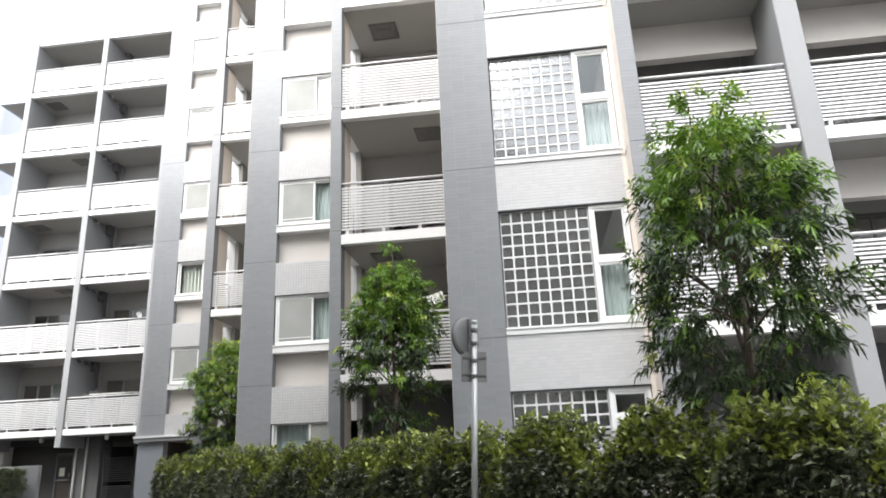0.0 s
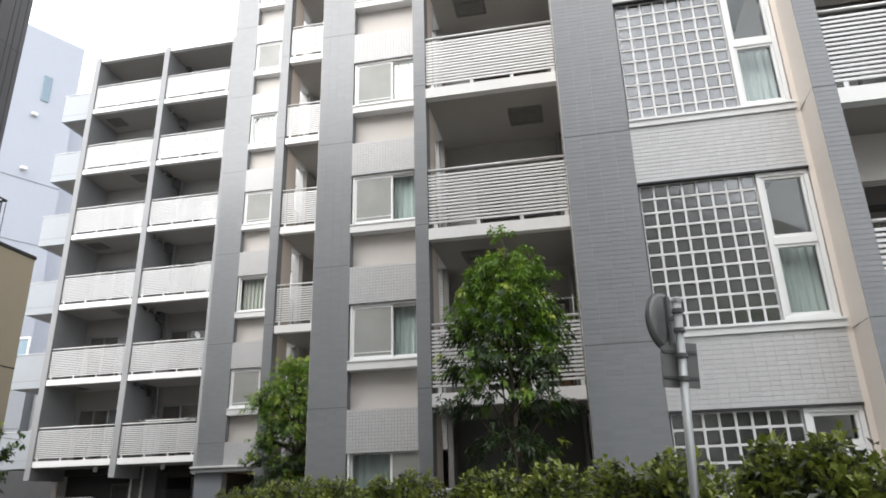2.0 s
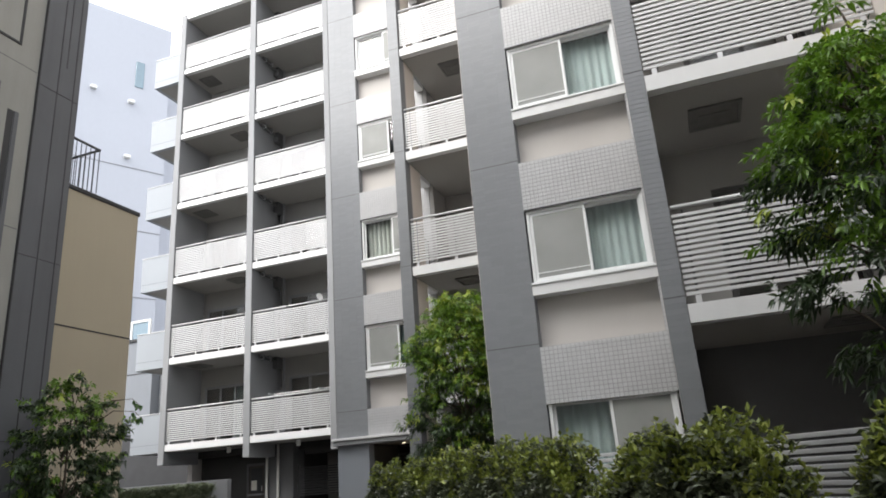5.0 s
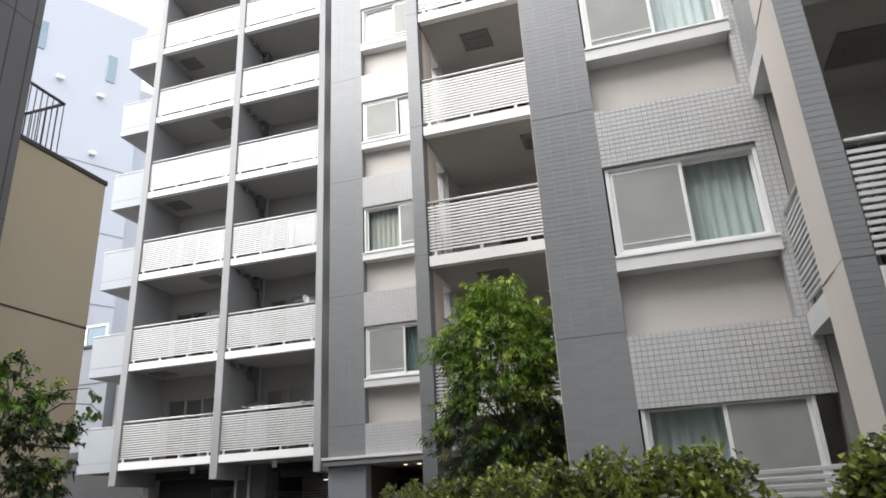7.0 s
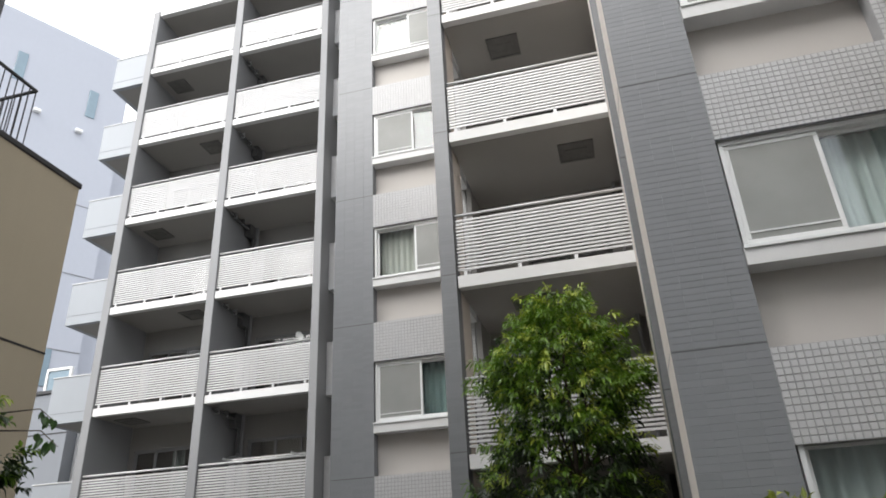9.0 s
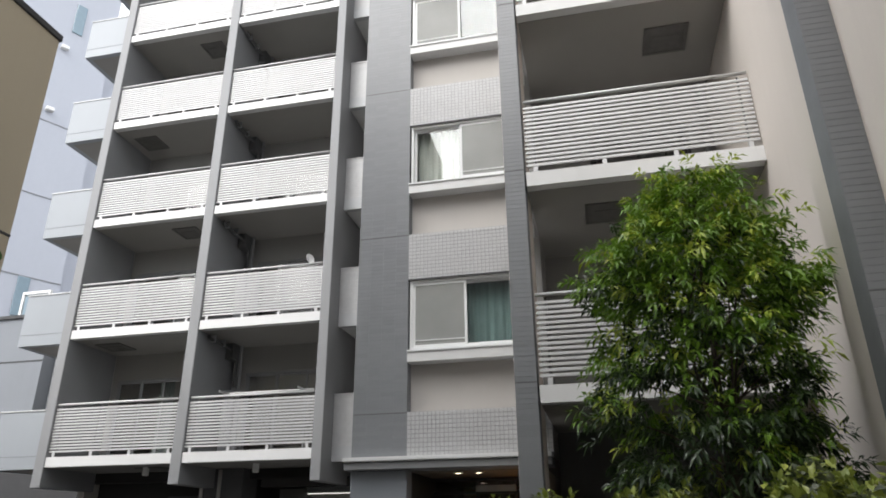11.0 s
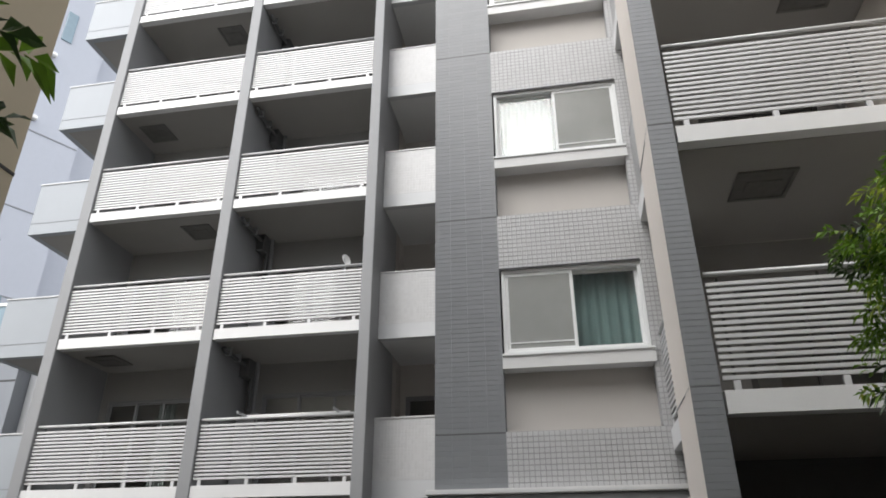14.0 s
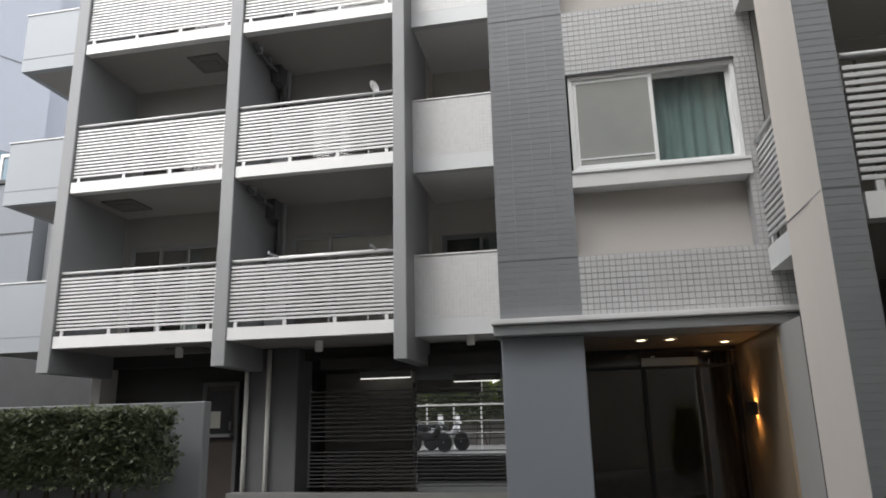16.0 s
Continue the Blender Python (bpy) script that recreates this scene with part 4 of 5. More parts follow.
for y, w, z, h in ((12.33, 0.10, 3.4, 4.5), (11.98, 0.07, 4.4, 3.9), (11.5, 0.16, 2.6, 2.6), (11.5, 0.16, 6.9, 2.0), (10.6, 0.16, 4.2, 2.6), (10.3, 0.16, 6.0, 2.2)):
    slit = part("slit_window", box_mesh("slit_window", [(-13.47, -13.445, y - w, y + w * 0.2, z, z + h)], 0.006), DARK, dark)
    part("reveal", box_mesh("reveal", [(-13.47, -13.43, y + w * 0.2, y + w, z, z + h)], 0.006), SLATE, slit, "grey window reveal")
tall = part("tall_window", box_mesh("tall_window", frame_boxes(0, 1.5, 0, 0.09, 0, 2.6, 0.05), 0.006), DARK, dark, "dark window frame", at=pose(-13.465, 10.82, 9.15, 0, 0, 90) @ Matrix.Rotation(radians(180), 4, "Z") @ Matrix.Translation((-1.5, -0.06, 0)))
part("pane", box_mesh("pane", [(0.05, 1.45, 0.04, 0.05, 0.05, 2.55)]), FAR_GLASS, tall, "greenish glass pane")
# flat black panel painted for the darkness of an opening
part("garage_opening", box_mesh("garage_opening", [(-13.47, -13.446, 10.2, 12.6, 0, 2.5)], 0.006), DARK, dark, "black shadowed opening at the foot of the wall")
for z in (2.6, 5.9, 8.8, 12.6):
    part("pour_joint", box_mesh("pour_joint", [(-13.4535, -13.449, 9.0, 12.67, z, z + 0.015)]), PILLAR, dark)

beige = thing("beige_building", "low beige rendered building with a roof railing", "building")
part("wall", box_mesh("wall", [(-24, -15.35, 13.55, 17.1, 0, 8.0)]), BEIGE, beige)
part("coping", box_mesh("coping", [(-24.02, -15.32, 13.55, 17.13, 8.001, 8.10)], 0.01), DARK, beige, "thin dark metal coping")
for z in (2.9, 5.05):
    part("joint", box_mesh("joint", [(-15.351, -15.34, 13.55, 17.1, z, z + 0.03)]), DARK, beige)
part("joint", box_mesh("joint", [(-15.351, -15.343, 14.9, 14.93, 0, 5.05)]), DARK, beige)
rail = thing("roof_railing", "dark thin metal roof railing on the beige building", "railing", at=pose(-15.5, 13.55, 8.1))
part("top_rail", box_mesh("top_rail", [(-0.02, 0.02, 0, 2.4, 1.16, 1.20), (-4, 0.02, 2.4, 2.44, 1.16, 1.20)]), DARK, rail)
pick = box_mesh("baluster", [(-0.007, 0.007, -0.007, 0.007, 0, 1.16)])
for i in range(20):
    part("baluster", pick, DARK, rail, at=Matrix.Translation((0, 0.05 + i * 0.125, 0)))
for i in range(12):
    part("baluster", pick, DARK, rail, at=Matrix.Translation((-0.15 - i * 0.13, 2.42, 0)))

far = thing("white_tower", "pale bluish tall building with small windows", "building", at=pose(-35.9, 37.1, 0, 0, 0, 62))
part("wall", box_mesh("wall", [(-14, 2.0, 0, 14, 0, 33.8), (2.0, 9.0, 1.2, 14, 0, 29.5)]), FAR_WHITE, far)
for z in (9.5, 13.6, 18.0, 22.3):
    part("joint", box_mesh("joint", [(-14, 2.0, -0.02, -0.001, z, z + 0.06)]), GREY_GROUT, far)
pane = box_mesh("window", [(-0.28, 0.28, -0.06, 0.2, 0, 2.0)], 0.02)
for x, z in ((0.0, 28.4), (-4.2, 29.0), (0.3, 11.6), (-8.5, 29.0)):
    part("window", pane, FAR_GLASS, far, at=Matrix.Translation((x, 0, z)))
cap = box_mesh("vent_cap", [(-0.2, 0.2, -0.3, -0.001, 0, 0.22)], 0.04)
for x, z in ((-0.45, 27.0), (-2.85, 27.3), (-0.45, 22.9), (-4.4, 24.2)):
    part("vent_cap", cap, WHITE_PLASTIC, far, at=Matrix.Translation((x, 0, z)))

annex = thing("grey_annex", "low blue-grey panelled building beside the apartment wing", "building")
part("wall", box_mesh("wall", [(-36, -25.35, 28.6, 33, 0, 8.2)]), ANNEX, annex)
part("side_wall", box_mesh("side_wall", [(-25.349, -21.05, 29.1, 33, 0, 7.4)]), PARAPET, annex, "paler grey side wall")
part("roof_edge", box_mesh("roof_edge", [(-36.05, -25.3, 28.53, 33.05, 8.201, 8.32)], 0.01), DARK, annex, "thin dark roof edge")
for z in (6.75, 4.6):
    part("joint", box_mesh("joint", [(-36, -25.35, 28.592, 28.599, z, z + 0.05)]), DARK, annex)
part("roof_window", box_mesh("roof_window", frame_boxes(-27.0, -25.9, 28.9, 29.0, 8.322, 9.25, 0.1), 0.01), FRAME_WHITE, annex, "white frame on the roof")
part("pane", box_mesh("pane", [(-26.89, -26.01, 28.94, 28.96, 8.43, 9.14)]), FAR_GLASS, annex)

# ---- traffic mirror seen from behind ----
mir = thing("traffic_mirror", "round grey traffic mirror on a galvanised pole with a plate", "mirror", at=pose(-0.665, 7.12, 0, 0, 3.0, 0))
part("pole", tube_mesh("pole", [(0, 0, 0), (0, 0, 2.92)], [0.032, 0.030], 14), GALVANISED, mir)
part("pole_cap", lathe("pole_cap", [(0.034, 2.90), (0.034, 2.925), (0.018, 2.94)], 14), GALVANISED, mir)
facing = Vector((0.79, -0.62, 0.0)).to_track_quat("Z", "Y").to_matrix().to_4x4()
shell = lathe("mirror_shell", [(0.185, -0.035), (0.20, -0.035), (0.203, -0.02), (0.185, -0.008), (0.12, 0.0), (0.03, 0.004)], 32)
part("mirror_shell", shell, MIRROR_BACK, mir, "grey domed mirror back", at=Matrix.Translation((-0.068, 0.054, 2.78)) @ facing)
rim = lathe("rim", [(0.2, -0.048), (0.212, -0.045), (0.212, -0.028), (0.2, -0.025)], 32)
part("rim", rim, PILLAR, mir, "dark rim", at=Matrix.Translation((-0.068, 0.054, 2.78)) @ facing)
face = lathe("mirror_face", [(0.02, -0.062), (0.12, -0.056), (0.198, -0.046), (0.199, -0.042), (0.02, -0.04)], 32)
part("mirror_face", face, MIRROR_GLASS, mir, "convex mirror face", at=Matrix.Translation((-0.068, 0.054, 2.78)) @ facing)
plate_way = Vector((0.3, -0.95, 0.0)).to_track_quat("Z", "Y").to_matrix().to_4x4()
part("plate", box_mesh("plate", [(-0.135, 0.135, -0.16, 0.16, -0.005, 0.005)], 0.003), MIRROR_BACK, mir, "small grey sign plate", at=Matrix.Translation((-0.01, 0.058, 2.46)) @ plate_way)
for z in (-0.09, 0.09):
    part("plate_rib", box_mesh("plate_rib", [(-0.125, 0.125, z - 0.012, z + 0.012, 0.0055, 0.014)], 0.002), PILLAR, mir, at=Matrix.Translation((-0.01, 0.058, 2.46)) @ plate_way)
part("back_strap", box_mesh("back_strap", [(-0.02, 0.02, -0.18, 0.18, 0.0045, 0.02)], 0.003), PILLAR, mir, at=Matrix.Translation((-0.068, 0.054, 2.78)) @ facing)
part("arm", box_mesh("arm", [(-0.1, 0.0, -0.012, 0.012, 2.775, 2.805)], 0.003), GALVANISED, mir, at=Matrix.Rotation(radians(-45), 4, "Z"))
for z in (2.34, 2.50, 2.68, 2.82):
    part("clamp", lathe("clamp", [(0.032, z), (0.040, z), (0.040, z + 0.03), (0.032, z + 0.03)], 14), PILLAR, mir)


# ---- plants ----
def leaf_data(p, way, length, width, droop, rng):
    """A folded leaf of four triangles."""
    way = Vector(way).normalized()
    side = way.cross(Z)
    if side.length < 0.05:
        side = X.copy()
    side.normalize()
    a = rng.uniform(-0.7, 0.7)
    side = (side * math.cos(a) + way.cross(side) * math.sin(a)).normalized()
    up = side.cross(way)
    p = Vector(p)
    tip = p + way * length - Z * droop * length
    mid = p + way * length * 0.5 - Z * droop * length * 0.3
    lift = up * width * 0.22
    return [p, mid + side * width / 2 + lift, tip, mid - side * width / 2 + lift, mid], [(0, 1, 4), (1, 2, 4), (2, 3, 4), (3, 0, 4)]


def spray(p, way, count, length, width, rng):
    """A drooping twig with leaves set alternately along it."""
    way = Vector(way).normalized()
    out = []
    for i in range(count):
        g = (i + 0.4) / count
        q = p + way * (g * length * 1.35) - Z * (g * g * length * 0.45)
        a = 2.4 * i + rng.uniform(-0.4, 0.4)
        u = way.cross(Z)
        u = u.normalized() if u.length > 0.05 else X.copy()
        w = way.cross(u)
        d = way * rng.uniform(0.5, 1.0) + (u * math.cos(a) + w * math.sin(a)) * (1.05 - 0.5 * g) - Z * 0.25
        out.append(leaf_data(q, d, length * rng.uniform(0.75, 1.15), width * rng.uniform(0.8, 1.2), rng.uniform(0.2, 0.7), rng))
    return out


def tree(base, height, stem, tiers, seed, length, width, label, fork=0.45, lit_share=0.6, lime=0.12, thick=1.9):
    """A tapered forked trunk with boughs; each bough ends in a pad of drooping leaf sprays.
    tiers: (height, reach, pads, pad size, sprays a pad) from the foot of the crown to its top."""
    rng = random.Random(seed)
    t = thing("tree", label, "tree", "street trees", at=pose(*base))
    pieces, stems = [], []
    for k, (ax, ay, hk) in enumerate(((0.04, -0.03, 1.0), (0.30, 0.10, 0.80), (-0.26, 0.12, 0.74))):
        pts = []
        for i in range(8):
            g = i / 7
            z = hk * height * g
            lean = max(0.0, z - fork * height) / height if k else g * 0.5
            pts.append(Vector((ax * lean * 2 + rng.uniform(-0.02, 0.02), ay * lean * 2 + rng.uniform(-0.02, 0.02), z)))
        first = 0 if k == 0 else 2
        pieces.append(tube_data(pts[first:], [stem * (1.0 if k == 0 else 0.62) * (1 - 0.85 * i / 7) for i in range(first, 8)], 9))
        stems.append(pts)
    top = tiers[-1][0]
    foot = tiers[0][0]
    old, mid, young = [], [], []
    for z, reach, pads, size, sprays in tiers:
        turn0 = rng.uniform(0, 6.28)
        for k in range(pads):
            a = turn0 + 2 * math.pi * k / pads + rng.uniform(-0.35, 0.35)
            rr = reach * (rng.uniform(0.55, 1.0) if pads > 1 else 0.1)
            c = Vector((math.cos(a) * rr, math.sin(a) * rr, z + rng.uniform(-0.1, 0.1)))
            line = stems[k % 3]
            root = min(line, key=lambda v: abs(v.z - max(height * 0.3, c.z - 0.45 * rr - 0.2)))
            pieces.append(tube_data([root, root.lerp(c, 0.55) + Z * 0.05, c], [stem * 0.26, stem * 0.16, 0.004], 5))
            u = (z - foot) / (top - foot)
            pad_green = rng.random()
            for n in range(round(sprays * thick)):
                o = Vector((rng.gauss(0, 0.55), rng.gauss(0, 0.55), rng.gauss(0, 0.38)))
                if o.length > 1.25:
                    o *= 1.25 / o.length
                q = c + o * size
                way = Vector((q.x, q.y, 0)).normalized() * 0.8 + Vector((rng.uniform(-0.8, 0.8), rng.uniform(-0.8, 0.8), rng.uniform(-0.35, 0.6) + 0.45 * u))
                # higher sprays get the sky-lit green, lower ones the shaded green
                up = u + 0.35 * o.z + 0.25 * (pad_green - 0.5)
                if up > 1 - lit_share and rng.random() < 0.35 + 1.1 * (up - 1 + lit_share):
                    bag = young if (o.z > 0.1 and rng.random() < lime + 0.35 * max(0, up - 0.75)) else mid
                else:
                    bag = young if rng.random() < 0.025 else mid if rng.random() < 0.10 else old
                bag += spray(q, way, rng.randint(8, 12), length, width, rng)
    part("trunk", raw_mesh("trunk", *join_data(pieces)), BARK, t, "dark brown bark")
    tagged(part("crown", raw_mesh("crown", *join_data(old)), SHADED_LEAF, t, "narrow leaves in a dark green that holds the crown's shade"), kind="stuff")
    tagged(part("summer_growth", raw_mesh("summer_growth", *join_data(mid)), LIT_LEAF, t, "leaves of the upper crown in a green lightened for sky light"), kind="stuff")
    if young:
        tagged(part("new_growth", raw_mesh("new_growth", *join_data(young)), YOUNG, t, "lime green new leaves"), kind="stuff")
    return t


tree((1.95, 6.35, 0.1), 4.3, 0.062, ((1.9, 0.50, 5, 0.25, 15), (2.3, 0.82, 6, 0.24, 14), (2.72, 0.92, 8, 0.23, 13), (3.12, 0.88, 8, 0.24, 15), (3.5, 0.70, 6, 0.28, 22), (3.9, 0.54, 5, 0.28, 25), (4.28, 0.38, 4, 0.24, 18), (4.6, 0.28, 3, 0.14, 6)), 3, 0.10, 0.029, "evergreen oak with narrow dark leaves and lime new growth", lit_share=0.56, lime=0.12, thick=2.2)
tree((-2.1, 10.75, 0.1), 4.5, 0.058, ((2.15, 0.58, 4, 0.22, 10), (2.65, 0.68, 5, 0.24, 14), (3.1, 0.74, 6, 0.25, 17), (3.5, 0.68, 6, 0.27, 21), (3.85, 0.58, 5, 0.28, 23), (4.15, 0.42, 4, 0.26, 21), (4.45, 0.2, 3, 0.18, 11), (4.85, 0.05, 1, 0.08, 3)), 11, 0.094, 0.034, "slender evergreen oak behind the hedge with lime new growth", 0.42, 0.68, 0.10, 2.3)
tree((-7.55, 17.05, 0.1), 4.4, 0.055, ((1.5, 0.68, 5, 0.30, 20), (1.95, 0.80, 6, 0.30, 21), (2.4, 0.90, 7, 0.28, 20), (2.85, 0.94, 8, 0.27, 19), (3.3, 0.92, 8, 0.29, 22), (3.7, 0.84, 8, 0.31, 25), (4.05, 0.68, 6, 0.31, 28), (4.38, 0.46, 4, 0.26, 22), (4.62, 0.25, 3, 0.16, 8)), 23, 0.098, 0.030, "bushy evergreen oak by the entrance with lime new growth", 0.4, 0.72, 0.42, 2.3)
roadside = tree((-12.42, 13.12, 0.0), 3.1, 0.035, ((1.0, 0.45, 4, 0.26, 16), (1.4, 0.55, 5, 0.26, 16), (1.8, 0.62, 5, 0.26, 16), (2.2, 0.62, 5, 0.25, 16), (2.6, 0.56, 5, 0.25, 15), (3.0, 0.42, 4, 0.24, 13), (3.35, 0.2, 3, 0.16, 6)), 31, 0.085, 0.042, "small broad-leaved street tree by the neighbour's wall", 0.4, 0.25, 0.02, 2.2)
# a low bough of it over the street
rng = random.Random(77)
tips = ([Vector((-0.1, 0.05, 2.5)), Vector((0.6, 0.2, 2.92)), Vector((1.08, 0.12, 2.86)), Vector((1.36, 0.02, 2.70))],
        [Vector((-0.1, 0.05, 2.6)), Vector((0.5, 0.25, 3.08)), Vector((0.95, 0.2, 3.06)), Vector((1.18, 0.12, 2.93))])
hang = []
for tip in tips:
    part("bough", raw_mesh("bough", *tube_data(tip, [0.012, 0.008, 0.005, 0.003], 5)), BARK, roadside)
    for i in range(8):
        k = rng.uniform(0.6, 1.0)
        q = tip[1].lerp(tip[2], k / 0.7) if k < 0.7 else tip[2].lerp(tip[3], (k - 0.7) / 0.3)
        d = Vector((rng.uniform(-0.4, 0.4), rng.uniform(-0.4, 0.4), -1)).normalized()
        e = Vector((0.7 + rng.uniform(-0.5, 0.5), 0.7 + rng.uniform(-0.5, 0.5), rng.uniform(-0.2, 0.2)))
        e = (e - d * e.dot(d)).normalized()
        nrm = d.cross(e)
        ln, wd = rng.uniform(0.08, 0.108), rng.uniform(0.036, 0.048)
        q = q + Vector((rng.uniform(-0.04, 0.04), rng.uniform(-0.04, 0.04), -0.015))
        rows = [(0.0, 0.05), (0.2, 0.75), (0.42, 1.0), (0.65, 0.8), (0.85, 0.4), (1.0, 0.02)]
        v, f = [], []
        for g, w in rows:
            bend = nrm * (0.12 * ln * g * g)
            v += [q + d * ln * g + bend - e * wd * w / 2 + nrm * 0.006, q + d * ln * g + bend, q + d * ln * g + bend + e * wd * w / 2 + nrm * 0.006]
        for j in range(len(rows) - 1):
            f += [(3 * j, 3 * j + 1, 3 * j + 4, 3 * j + 3), (3 * j + 1, 3 * j + 2, 3 * j + 5, 3 * j + 4)]
        hang.append((v, f))
part("bough_leaves", raw_mesh("bough_leaves", *join_data(hang)), BROAD_LEAF, roadside)


def bush(seed, height, long_half, leaves):
    """A clipped hedge plant: stems and broad leaves."""
    rng = random.Random(seed)
    b = thing("hedge_bush", "dense clipped evergreen hedge bush with yellow-green tips", "hedge", "hedge along the street")
    stems = []
    for i in range(7):
        x, y = rng.uniform(-long_half * 0.8, long_half * 0.8), rng.uniform(-0.12, 0.12)
        x *= 0.6
        pts = [Vector((x, y, 0))]
        for k in range(1, 5):
            pts.append(pts[-1] + Vector((rng.uniform(-0.12, 0.12), rng.uniform(-0.08, 0.08), height * 0.2)))
        stems.append(tube_data(pts, [0.022, 0.018, 0.014, 0.01, 0.005], 5))
    old, young = [], []
    for c in range(leaves // 6):
        x = rng.uniform(-1, 1)
        k = rng.random()
        if k < 0.45:
            y, z = -1 + rng.random() ** 2 * 0.5, rng.uniform(0.12, 1) ** 0.6
        elif k < 0.8:
            y, z = rng.uniform(-1, 1), 1 - rng.random() ** 2 * 0.3
        else:
            y, z = rng.uniform(-1, 1), rng.uniform(0.3, 1) ** 0.8
        lump = 1 + 0.17 * noise.noise(Vector((x * 2.2 + seed, y * 1.5, z * 2.0)))
        round_off = 1 - 0.36 * (max(0, abs(x) - 0.30) / 0.70) ** 2
        q = Vector((x * long_half * (1.05 if z > 0.55 else 0.70 + 0.64 * z), y * 0.38 * lump * (1 - 0.25 * max(0, z - 0.8) / 0.2), height * z * lump * (round_off if z > 0.6 else 1)))
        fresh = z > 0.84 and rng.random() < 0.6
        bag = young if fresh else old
        for i in range(6):
            p = q + Vector((rng.uniform(-1, 1), rng.uniform(-1, 1), rng.uniform(-1, 1))) * 0.05
            d = Vector((rng.uniform(-1, 1), rng.uniform(-1.2, 0.6), rng.uniform(-0.4, 1.0) + (0.6 if fresh else 0)))
            bag.append(leaf_data(p, d, rng.uniform(0.065, 0.105), rng.uniform(0.038, 0.056), rng.uniform(0, 0.4), rng))
    part("woody_base", raw_mesh("woody_base", *join_data(stems)), BARK, b)
    tagged(part("foliage", raw_mesh("foliage", *join_data(old)), HEDGE_LEAF, b, "dark green broad leaves"), kind="stuff")
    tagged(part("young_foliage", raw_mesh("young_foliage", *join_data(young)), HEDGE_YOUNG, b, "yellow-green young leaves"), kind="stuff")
    return b


kinds = [bush(s, 1.66, 0.62, 7500) for s in (101, 102, 103)]
turn = math.degrees(math.atan2(ALONG.y, ALONG.x)) + 180
spots = [(-5.9, 1.0), (-4.6, 1.0), (-3.3, 1.02), (-2.0, 1.0), (-0.7, 1.0), (0.6, 1.03), (1.9, 1.0), (3.2, 1.0), (4.35, 1.0), (6.25, 1.03), (7.0, 0.98), (8.75, 1.04), (9.98, 1.07), (11.68, 1.06), (12.95, 1.03), (14.45, 1.04)]
for i, (s, k) in enumerate(spots):
    p = SIDE * 5.15 + ALONG * (s + 4.6)
    at = pose(p.x, p.y, 0.1, 0, 0, turn)
    if i < 3:
        kinds[i].matrix_basis = at
    else:
        copy_thing(kinds[i % 3], at).scale = (1, 1, k)

# louvred garden fence behind the hedge
first = None
for i in range(8):
    p = SIDE * 5.85 + ALONG * (-1.0 + i * 2.0)
    at = pose(p.x, p.y, 0.1, 0, 0, turn)
    if first is None:
        first = thing("garden_fence", "white louvred garden fence panel behind the hedge", "fence", "garden fence panels", at=at)
        me = slat_mesh(1.94)
        for k in range(26):
            part("slat", me, ALU, first, at=Matrix.Translation((-0.97, 0, 0.08 + k * 0.062)))
        post = box_mesh("post", [(-0.025, 0.025, 0.040, 0.09, 0, 1.72)], 0.004)
        for x in (-0.95, 0.95):
            part("post", post, ALU, first, at=Matrix.Translation((x, 0, 0)))
    else:
        copy_thing(first, at)

# clipped box hedge in the forecourt
def box_hedge(seed, half, low, high):
    """A hedge cut to a box on bare stems."""
    rng = random.Random(seed)
    b = thing("box_hedge", "dark green hedge clipped to a box before a grey wall", "hedge", "forecourt hedge")
    stems, leaves = [], []
    for i in range(9):
        x, y = rng.uniform(-half, half) * 0.9, rng.uniform(-0.2, 0.2)
        stems.append(tube_data([(x, y, 0), (x + rng.uniform(-0.05, 0.05), y, low), (x + rng.uniform(-0.15, 0.15), y + rng.uniform(-0.1, 0.1), high - 0.1)], [0.018, 0.014, 0.004], 5))
    for c in range(3300):
        face = rng.random()
        x, y, z = rng.uniform(-1, 1), rng.uniform(-1, 1), rng.random()
        if face < 0.5:
            y = -1 + 0.25 * rng.random() ** 2
        elif face < 0.75:
            z = 1 - 0.15 * rng.random() ** 2
        elif face < 0.9:
            x = rng.choice((-1, 1)) * (1 - 0.1 * rng.random())
        lump = 1 + 0.06 * noise.noise(Vector((x * 3 + seed, y * 2, z * 3)))
        q = Vector((x * half * lump, y * 0.36 * lump, low + (high - low) * z * lump - (0.1 * rng.random() if z < 0.1 else 0)))
        for i in range(4):
            p = q + Vector((rng.uniform(-1, 1), rng.uniform(-1, 1), rng.uniform(-1, 1))) * 0.04
            d = Vector((rng.uniform(-1, 1), rng.uniform(-1.3, 0.4), rng.uniform(-0.5, 0.9)))
            leaves.append(leaf_data(p, d, rng.uniform(0.065, 0.095), rng.uniform(0.036, 0.05), rng.uniform(0, 0.4), rng))
    part("woody_base", raw_mesh("woody_base", *join_data(stems)), BARK, b)
    tagged(part("foliage", raw_mesh("foliage", *join_data(leaves)), BOX_LEAF, b, "dark green broad leaves"), kind="stuff")
    return b


clipped = box_hedge(201, 0.95, 1.16, 1.88)
clipped.matrix_basis = pose(-17.08, 20.92, 0)
for i in range(1, 4):
    copy_thing(clipped, pose(-17.08 - i * 1.88, 20.92, 0))

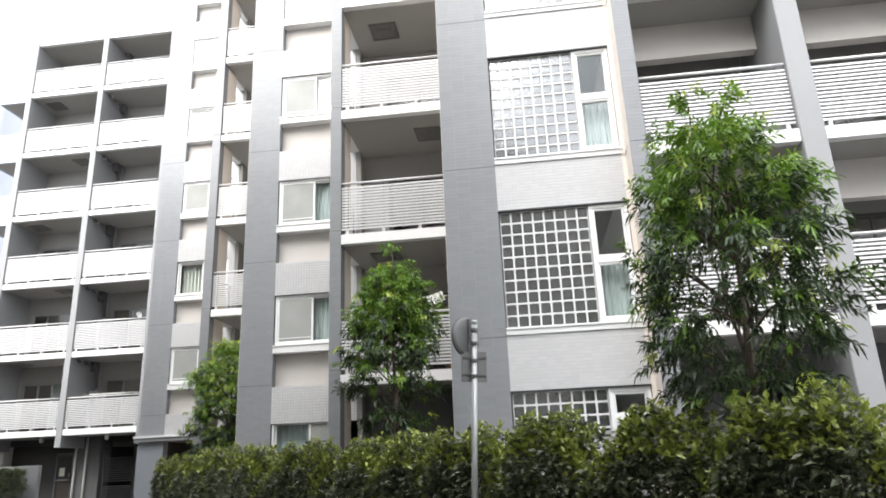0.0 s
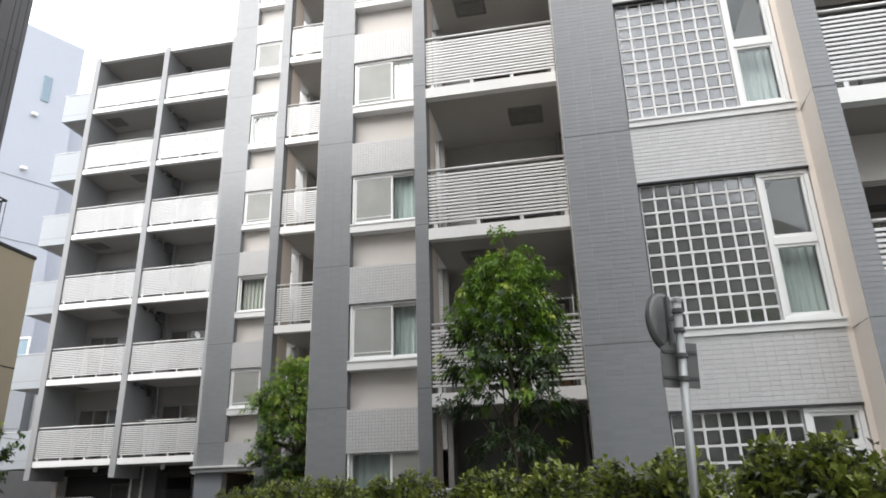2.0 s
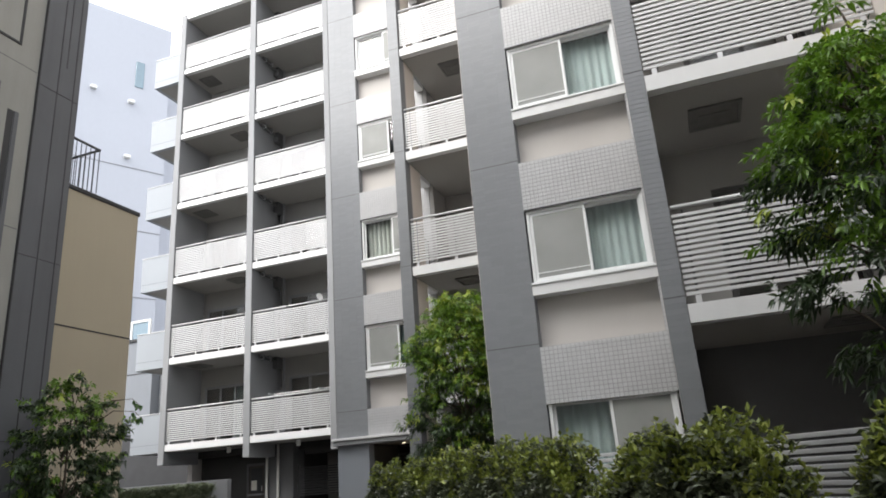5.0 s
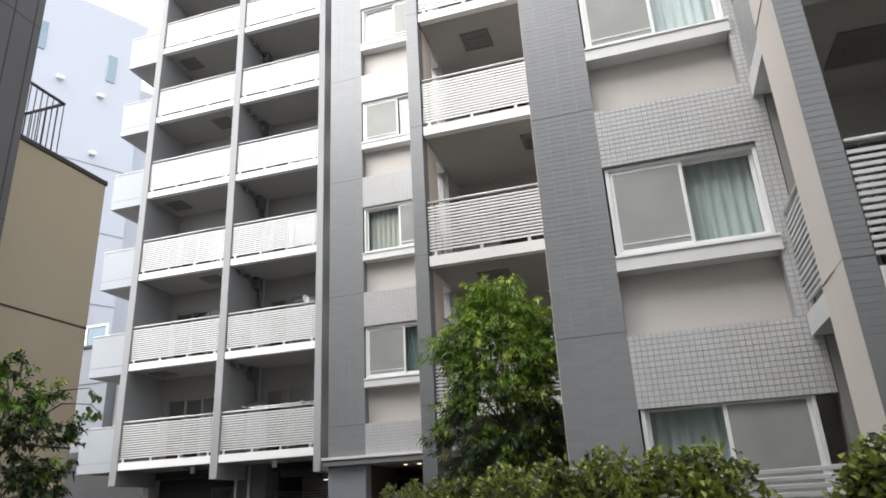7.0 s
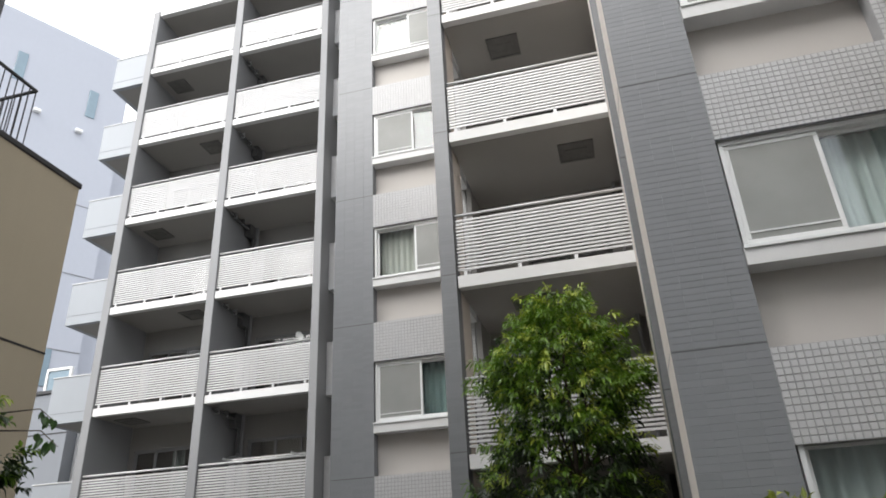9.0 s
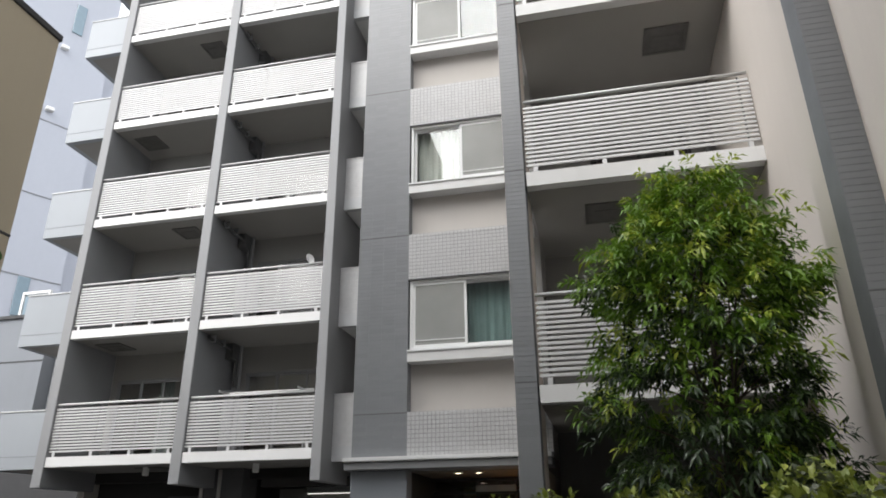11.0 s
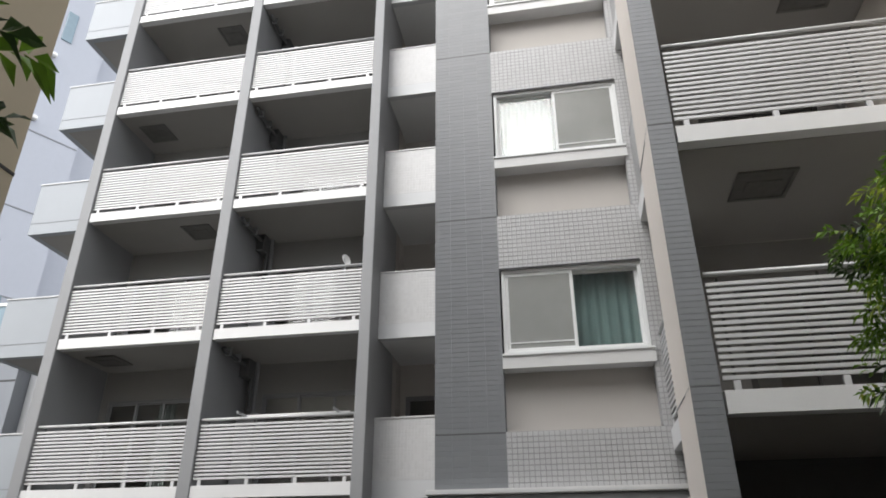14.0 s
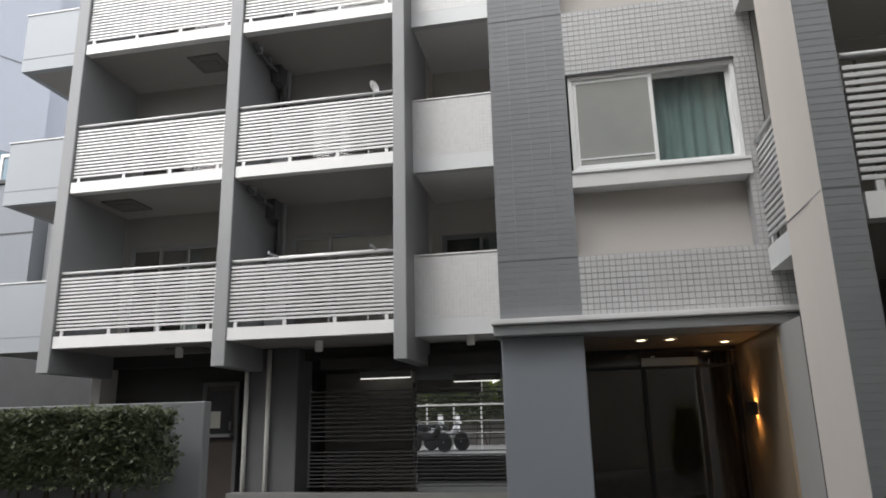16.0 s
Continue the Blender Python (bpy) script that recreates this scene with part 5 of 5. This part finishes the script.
# ---- small things on the balconies ----
dish = thing("satellite_dish", "small white satellite dish on a balcony railing", "satellite dish", at=pose(-14.68, 24.3, level(3) + 1.17))
bowl = lathe("bowl", [(0.02, 0.0), (0.10, 0.012), (0.19, 0.05), (0.2, 0.055), (0.19, 0.06), (0.10, 0.022), (0.02, 0.01)], 20)
bowl.transform(Matrix.Scale(0.6, 4))
bowl.transform(Matrix.Rotation(radians(70), 4, "X") @ Matrix.Rotation(radians(62), 4, "Y"))
part("bowl", bowl, WHITE_PLASTIC, dish, at=Matrix.Translation((0, 0, 0.12)))
part("mast", tube_mesh("mast", [(0, 0.02, -0.2), (0, 0.02, 0.12)], [0.015, 0.015], 8), SILVER, dish)
part("feed_arm", tube_mesh("feed_arm", [(0, 0, 0.05), (0.05, -0.2, 0.08)], [0.008, 0.008], 6), SILVER, dish)
pole = thing("laundry_pole", "pale laundry pole above a balcony railing", "laundry pole", at=pose(-16.6, 24.6, level(2) + 1.27))
part("rod", tube_mesh("rod", [(0, 0, 0), (2.1, 0, 0)], [0.016, 0.016], 8), WHITE_PLASTIC, pole)
for x in (0.15, 1.95):
    part("bracket", box_mesh("bracket", [(x - 0.015, x + 0.015, -0.5, 0.03, -0.06, -0.018)], 0.004), SILVER, pole)
for x, y in ((-16.95, 25.75), (-1.22, 15.05), (-6.36, 21.55)):
    zs = (level(2), level(8)) if x < -10 else (0.1, level(8))
    p = thing("drain_pipe", "grey drain pipe in the corner of the balconies", "pipe", "drain pipes", at=pose(x, y, 0))
    part("pipe", tube_mesh("pipe", [(0, 0, zs[0]), (0, 0, zs[1])], [0.045, 0.045]), POST_PAINT, p)
# pipes along the partition and a pale board in the corner of the wing's balconies
for n in range(2, 8):
    f = level(n)
    p = thing("ceiling_pipe", "dark grey pipe run under a balcony ceiling beside the partition", "pipe", "balcony pipe runs", at=pose(-17.08, 24.45, f + STOREY - 0.34))
    part("pipe", tube_mesh("pipe", [(0, 0, 0.04), (0.0, 0.05, 0), (0, 0.75, -0.03), (0.03, 1.05, -0.06), (0.06, 1.22, -0.18), (0.06, 1.24, -0.9)], [0.04] * 6, 10), PILLAR, p)
    part("duct", box_mesh("duct", [(-0.1, 0.10, 0.95, 1.42, -0.28, 0.11)], 0.01), PILLAR, p)
    for y in (0.2, 0.62):
        part("bracket", box_mesh("bracket", [(-0.06, 0.06, y, y + 0.03, -0.06, 0.11)], 0.004), SILVER, p)
    if n in (2, 3):
        board = thing("partition_board", "pale board standing in the corner of a balcony", "board", "balcony boards", at=pose(-17.12, 25.45, f))
        part("panel", box_mesh("panel", [(0, 0.40, 0, 0.025, 0.05, 1.48)], 0.006), POST_PAINT, board)
        part("board_frame", box_mesh("board_frame", frame_boxes(-0.02, 0.42, -0.01, 0.035, 0, 1.52, 0.03), 0.004), POST_PAINT, board)
# curtains behind the lowest doors of the wing
for x, w, n in ((-19.3, 0.4, 2), (-18.3, 0.3, 2), (-18.2, 0.4, 3), (-13.35, 0.3, 2)):
    y = 26.95 if x > -14 else 26.13
    drape(x, y, level(n) + 0.05, w, 1.9, 6, CURTAIN, "pale curtain behind a balcony door", int(-x * 10))
# potted shrub and white cloth on a low balcony
f2 = level(2) - 0.06
rng = random.Random(501)
shrub = thing("potted_shrub", "leafy green shrub in a clay pot on a balcony", "potted plant", at=pose(-1.45, 13.5, f2))
pot = lathe("pot", [(0.11, 0.0), (0.15, 0.28), (0.165, 0.28), (0.165, 0.33), (0.14, 0.33), (0.13, 0.29)], 18)
part("pot", pot, WOOD, shrub, "brown pot")
twigs, foliage = [], []
for i in range(9):
    a = rng.uniform(0, 6.28)
    end = Vector((math.cos(a) * rng.uniform(0.1, 0.32), math.sin(a) * 0.22, rng.uniform(1.2, 1.85)))
    twigs.append(tube_data([(0, 0, 0.28), end * 0.5 + Z * 0.2, end], [0.012, 0.008, 0.003], 5))
    for k in range(5):
        g = rng.uniform(0.6, 1.0)
        foliage += spray(end * g, Vector((math.cos(a), math.sin(a), 0.4)), 9, 0.085, 0.04, rng)
part("stems", raw_mesh("stems", *join_data(twigs)), BARK, shrub)
# the shrub shares the lighter green of the upper crowns
tagged(part("leaves", raw_mesh("leaves", *join_data(foliage)), LIT_LEAF, shrub, "fresh green leaves"), kind="stuff")
hanger = thing("laundry_pole", "pale laundry pole with a white cloth on a balcony", "laundry pole", at=pose(-2.35, 13.4, f2 + 1.5))
part("rod", tube_mesh("rod", [(0, 0, 0), (1.2, 0, 0.0)], [0.013, 0.013], 8), SILVER, hanger)
for x in (0.08, 1.12):
    part("bracket", box_mesh("bracket", [(x - 0.012, x + 0.012, -0.25, 0.02, -0.4, -0.012)], 0.004), SILVER, hanger)
cloth = part("towel", curtain_mesh(0.34, 0.2, 3, 5), WHITE_PLASTIC, at=pose(-1.85, 13.37, f2 + 1.31, 0, -16, 0))
tagged(cloth, "white cloth hung on a laundry pole", "towel")

# unseen plain buildings added to close the street behind the walker
closing = thing("opposite_building", "plain grey rendered building across the street, added unseen for reflections", "building", at=pose(2, -20, 0))
part("wall", box_mesh("wall", [(-9, 30, -12, 0, 0, 13)]), PLASTER, closing)
row = box_mesh("window", [(-0.8, 0.8, -0.02, 0.06, 0, 1.3)], 0.02)
for i in range(24):
    part("window", row, FAR_GLASS, closing, at=Matrix.Translation((-7 + (i % 8) * 4.6, 0, 1.2 + (i // 8) * 3.6)))

# out-of-view masses; each section's height is set by the shade it casts
shade_block = thing("terrace_building", "unseen concrete masses lining the street, added to shade the facade", "building")
part("wall", raw_mesh("wall", *strip(-11, -2.6, -0.5, 6.5, 0, 18)), CONCRETE, shade_block)
part("wall", raw_mesh("wall", *strip(-11, -2.6, 6.51, 14.4, 0, 14.4)), CONCRETE, shade_block)
part("wall", raw_mesh("wall", *strip(-11, -2.6, -26, -0.51, 0, 13.6)), CONCRETE, shade_block)


for i in range(5):
    copy_thing(kinds[i % 3], pose(-18.4 + i * 1.4, 42.4, 0.72, 0, 0, 0)).scale = (1.1, 1.2, 1.8)


# tan skins on the exposed sides of the pier fronts
for name, x, y0, y1 in (("p", -6.46, 14.9, 15.2), ("g", -1.15, 10.6, 10.9)):
    structure("wall_pier_skin_" + name, [(x - 0.006, x - 0.001, y0 + 0.004, y1, 0, ROOF)], TAN_WALL, "tan plastered edge of the pier")
    for n in range(2, 9):
        part("storey_joint", box_mesh("storey_joint", [(x - 0.0085, x - 0.0065, y0 + 0.006, y0 + (0.72 if name == "p" else 0.85), level(n) + 0.036, level(n) + 0.044)]), POST_PAINT, bpy.data.objects["wall_pier_skin_" + name], "thin grey sealed joint")
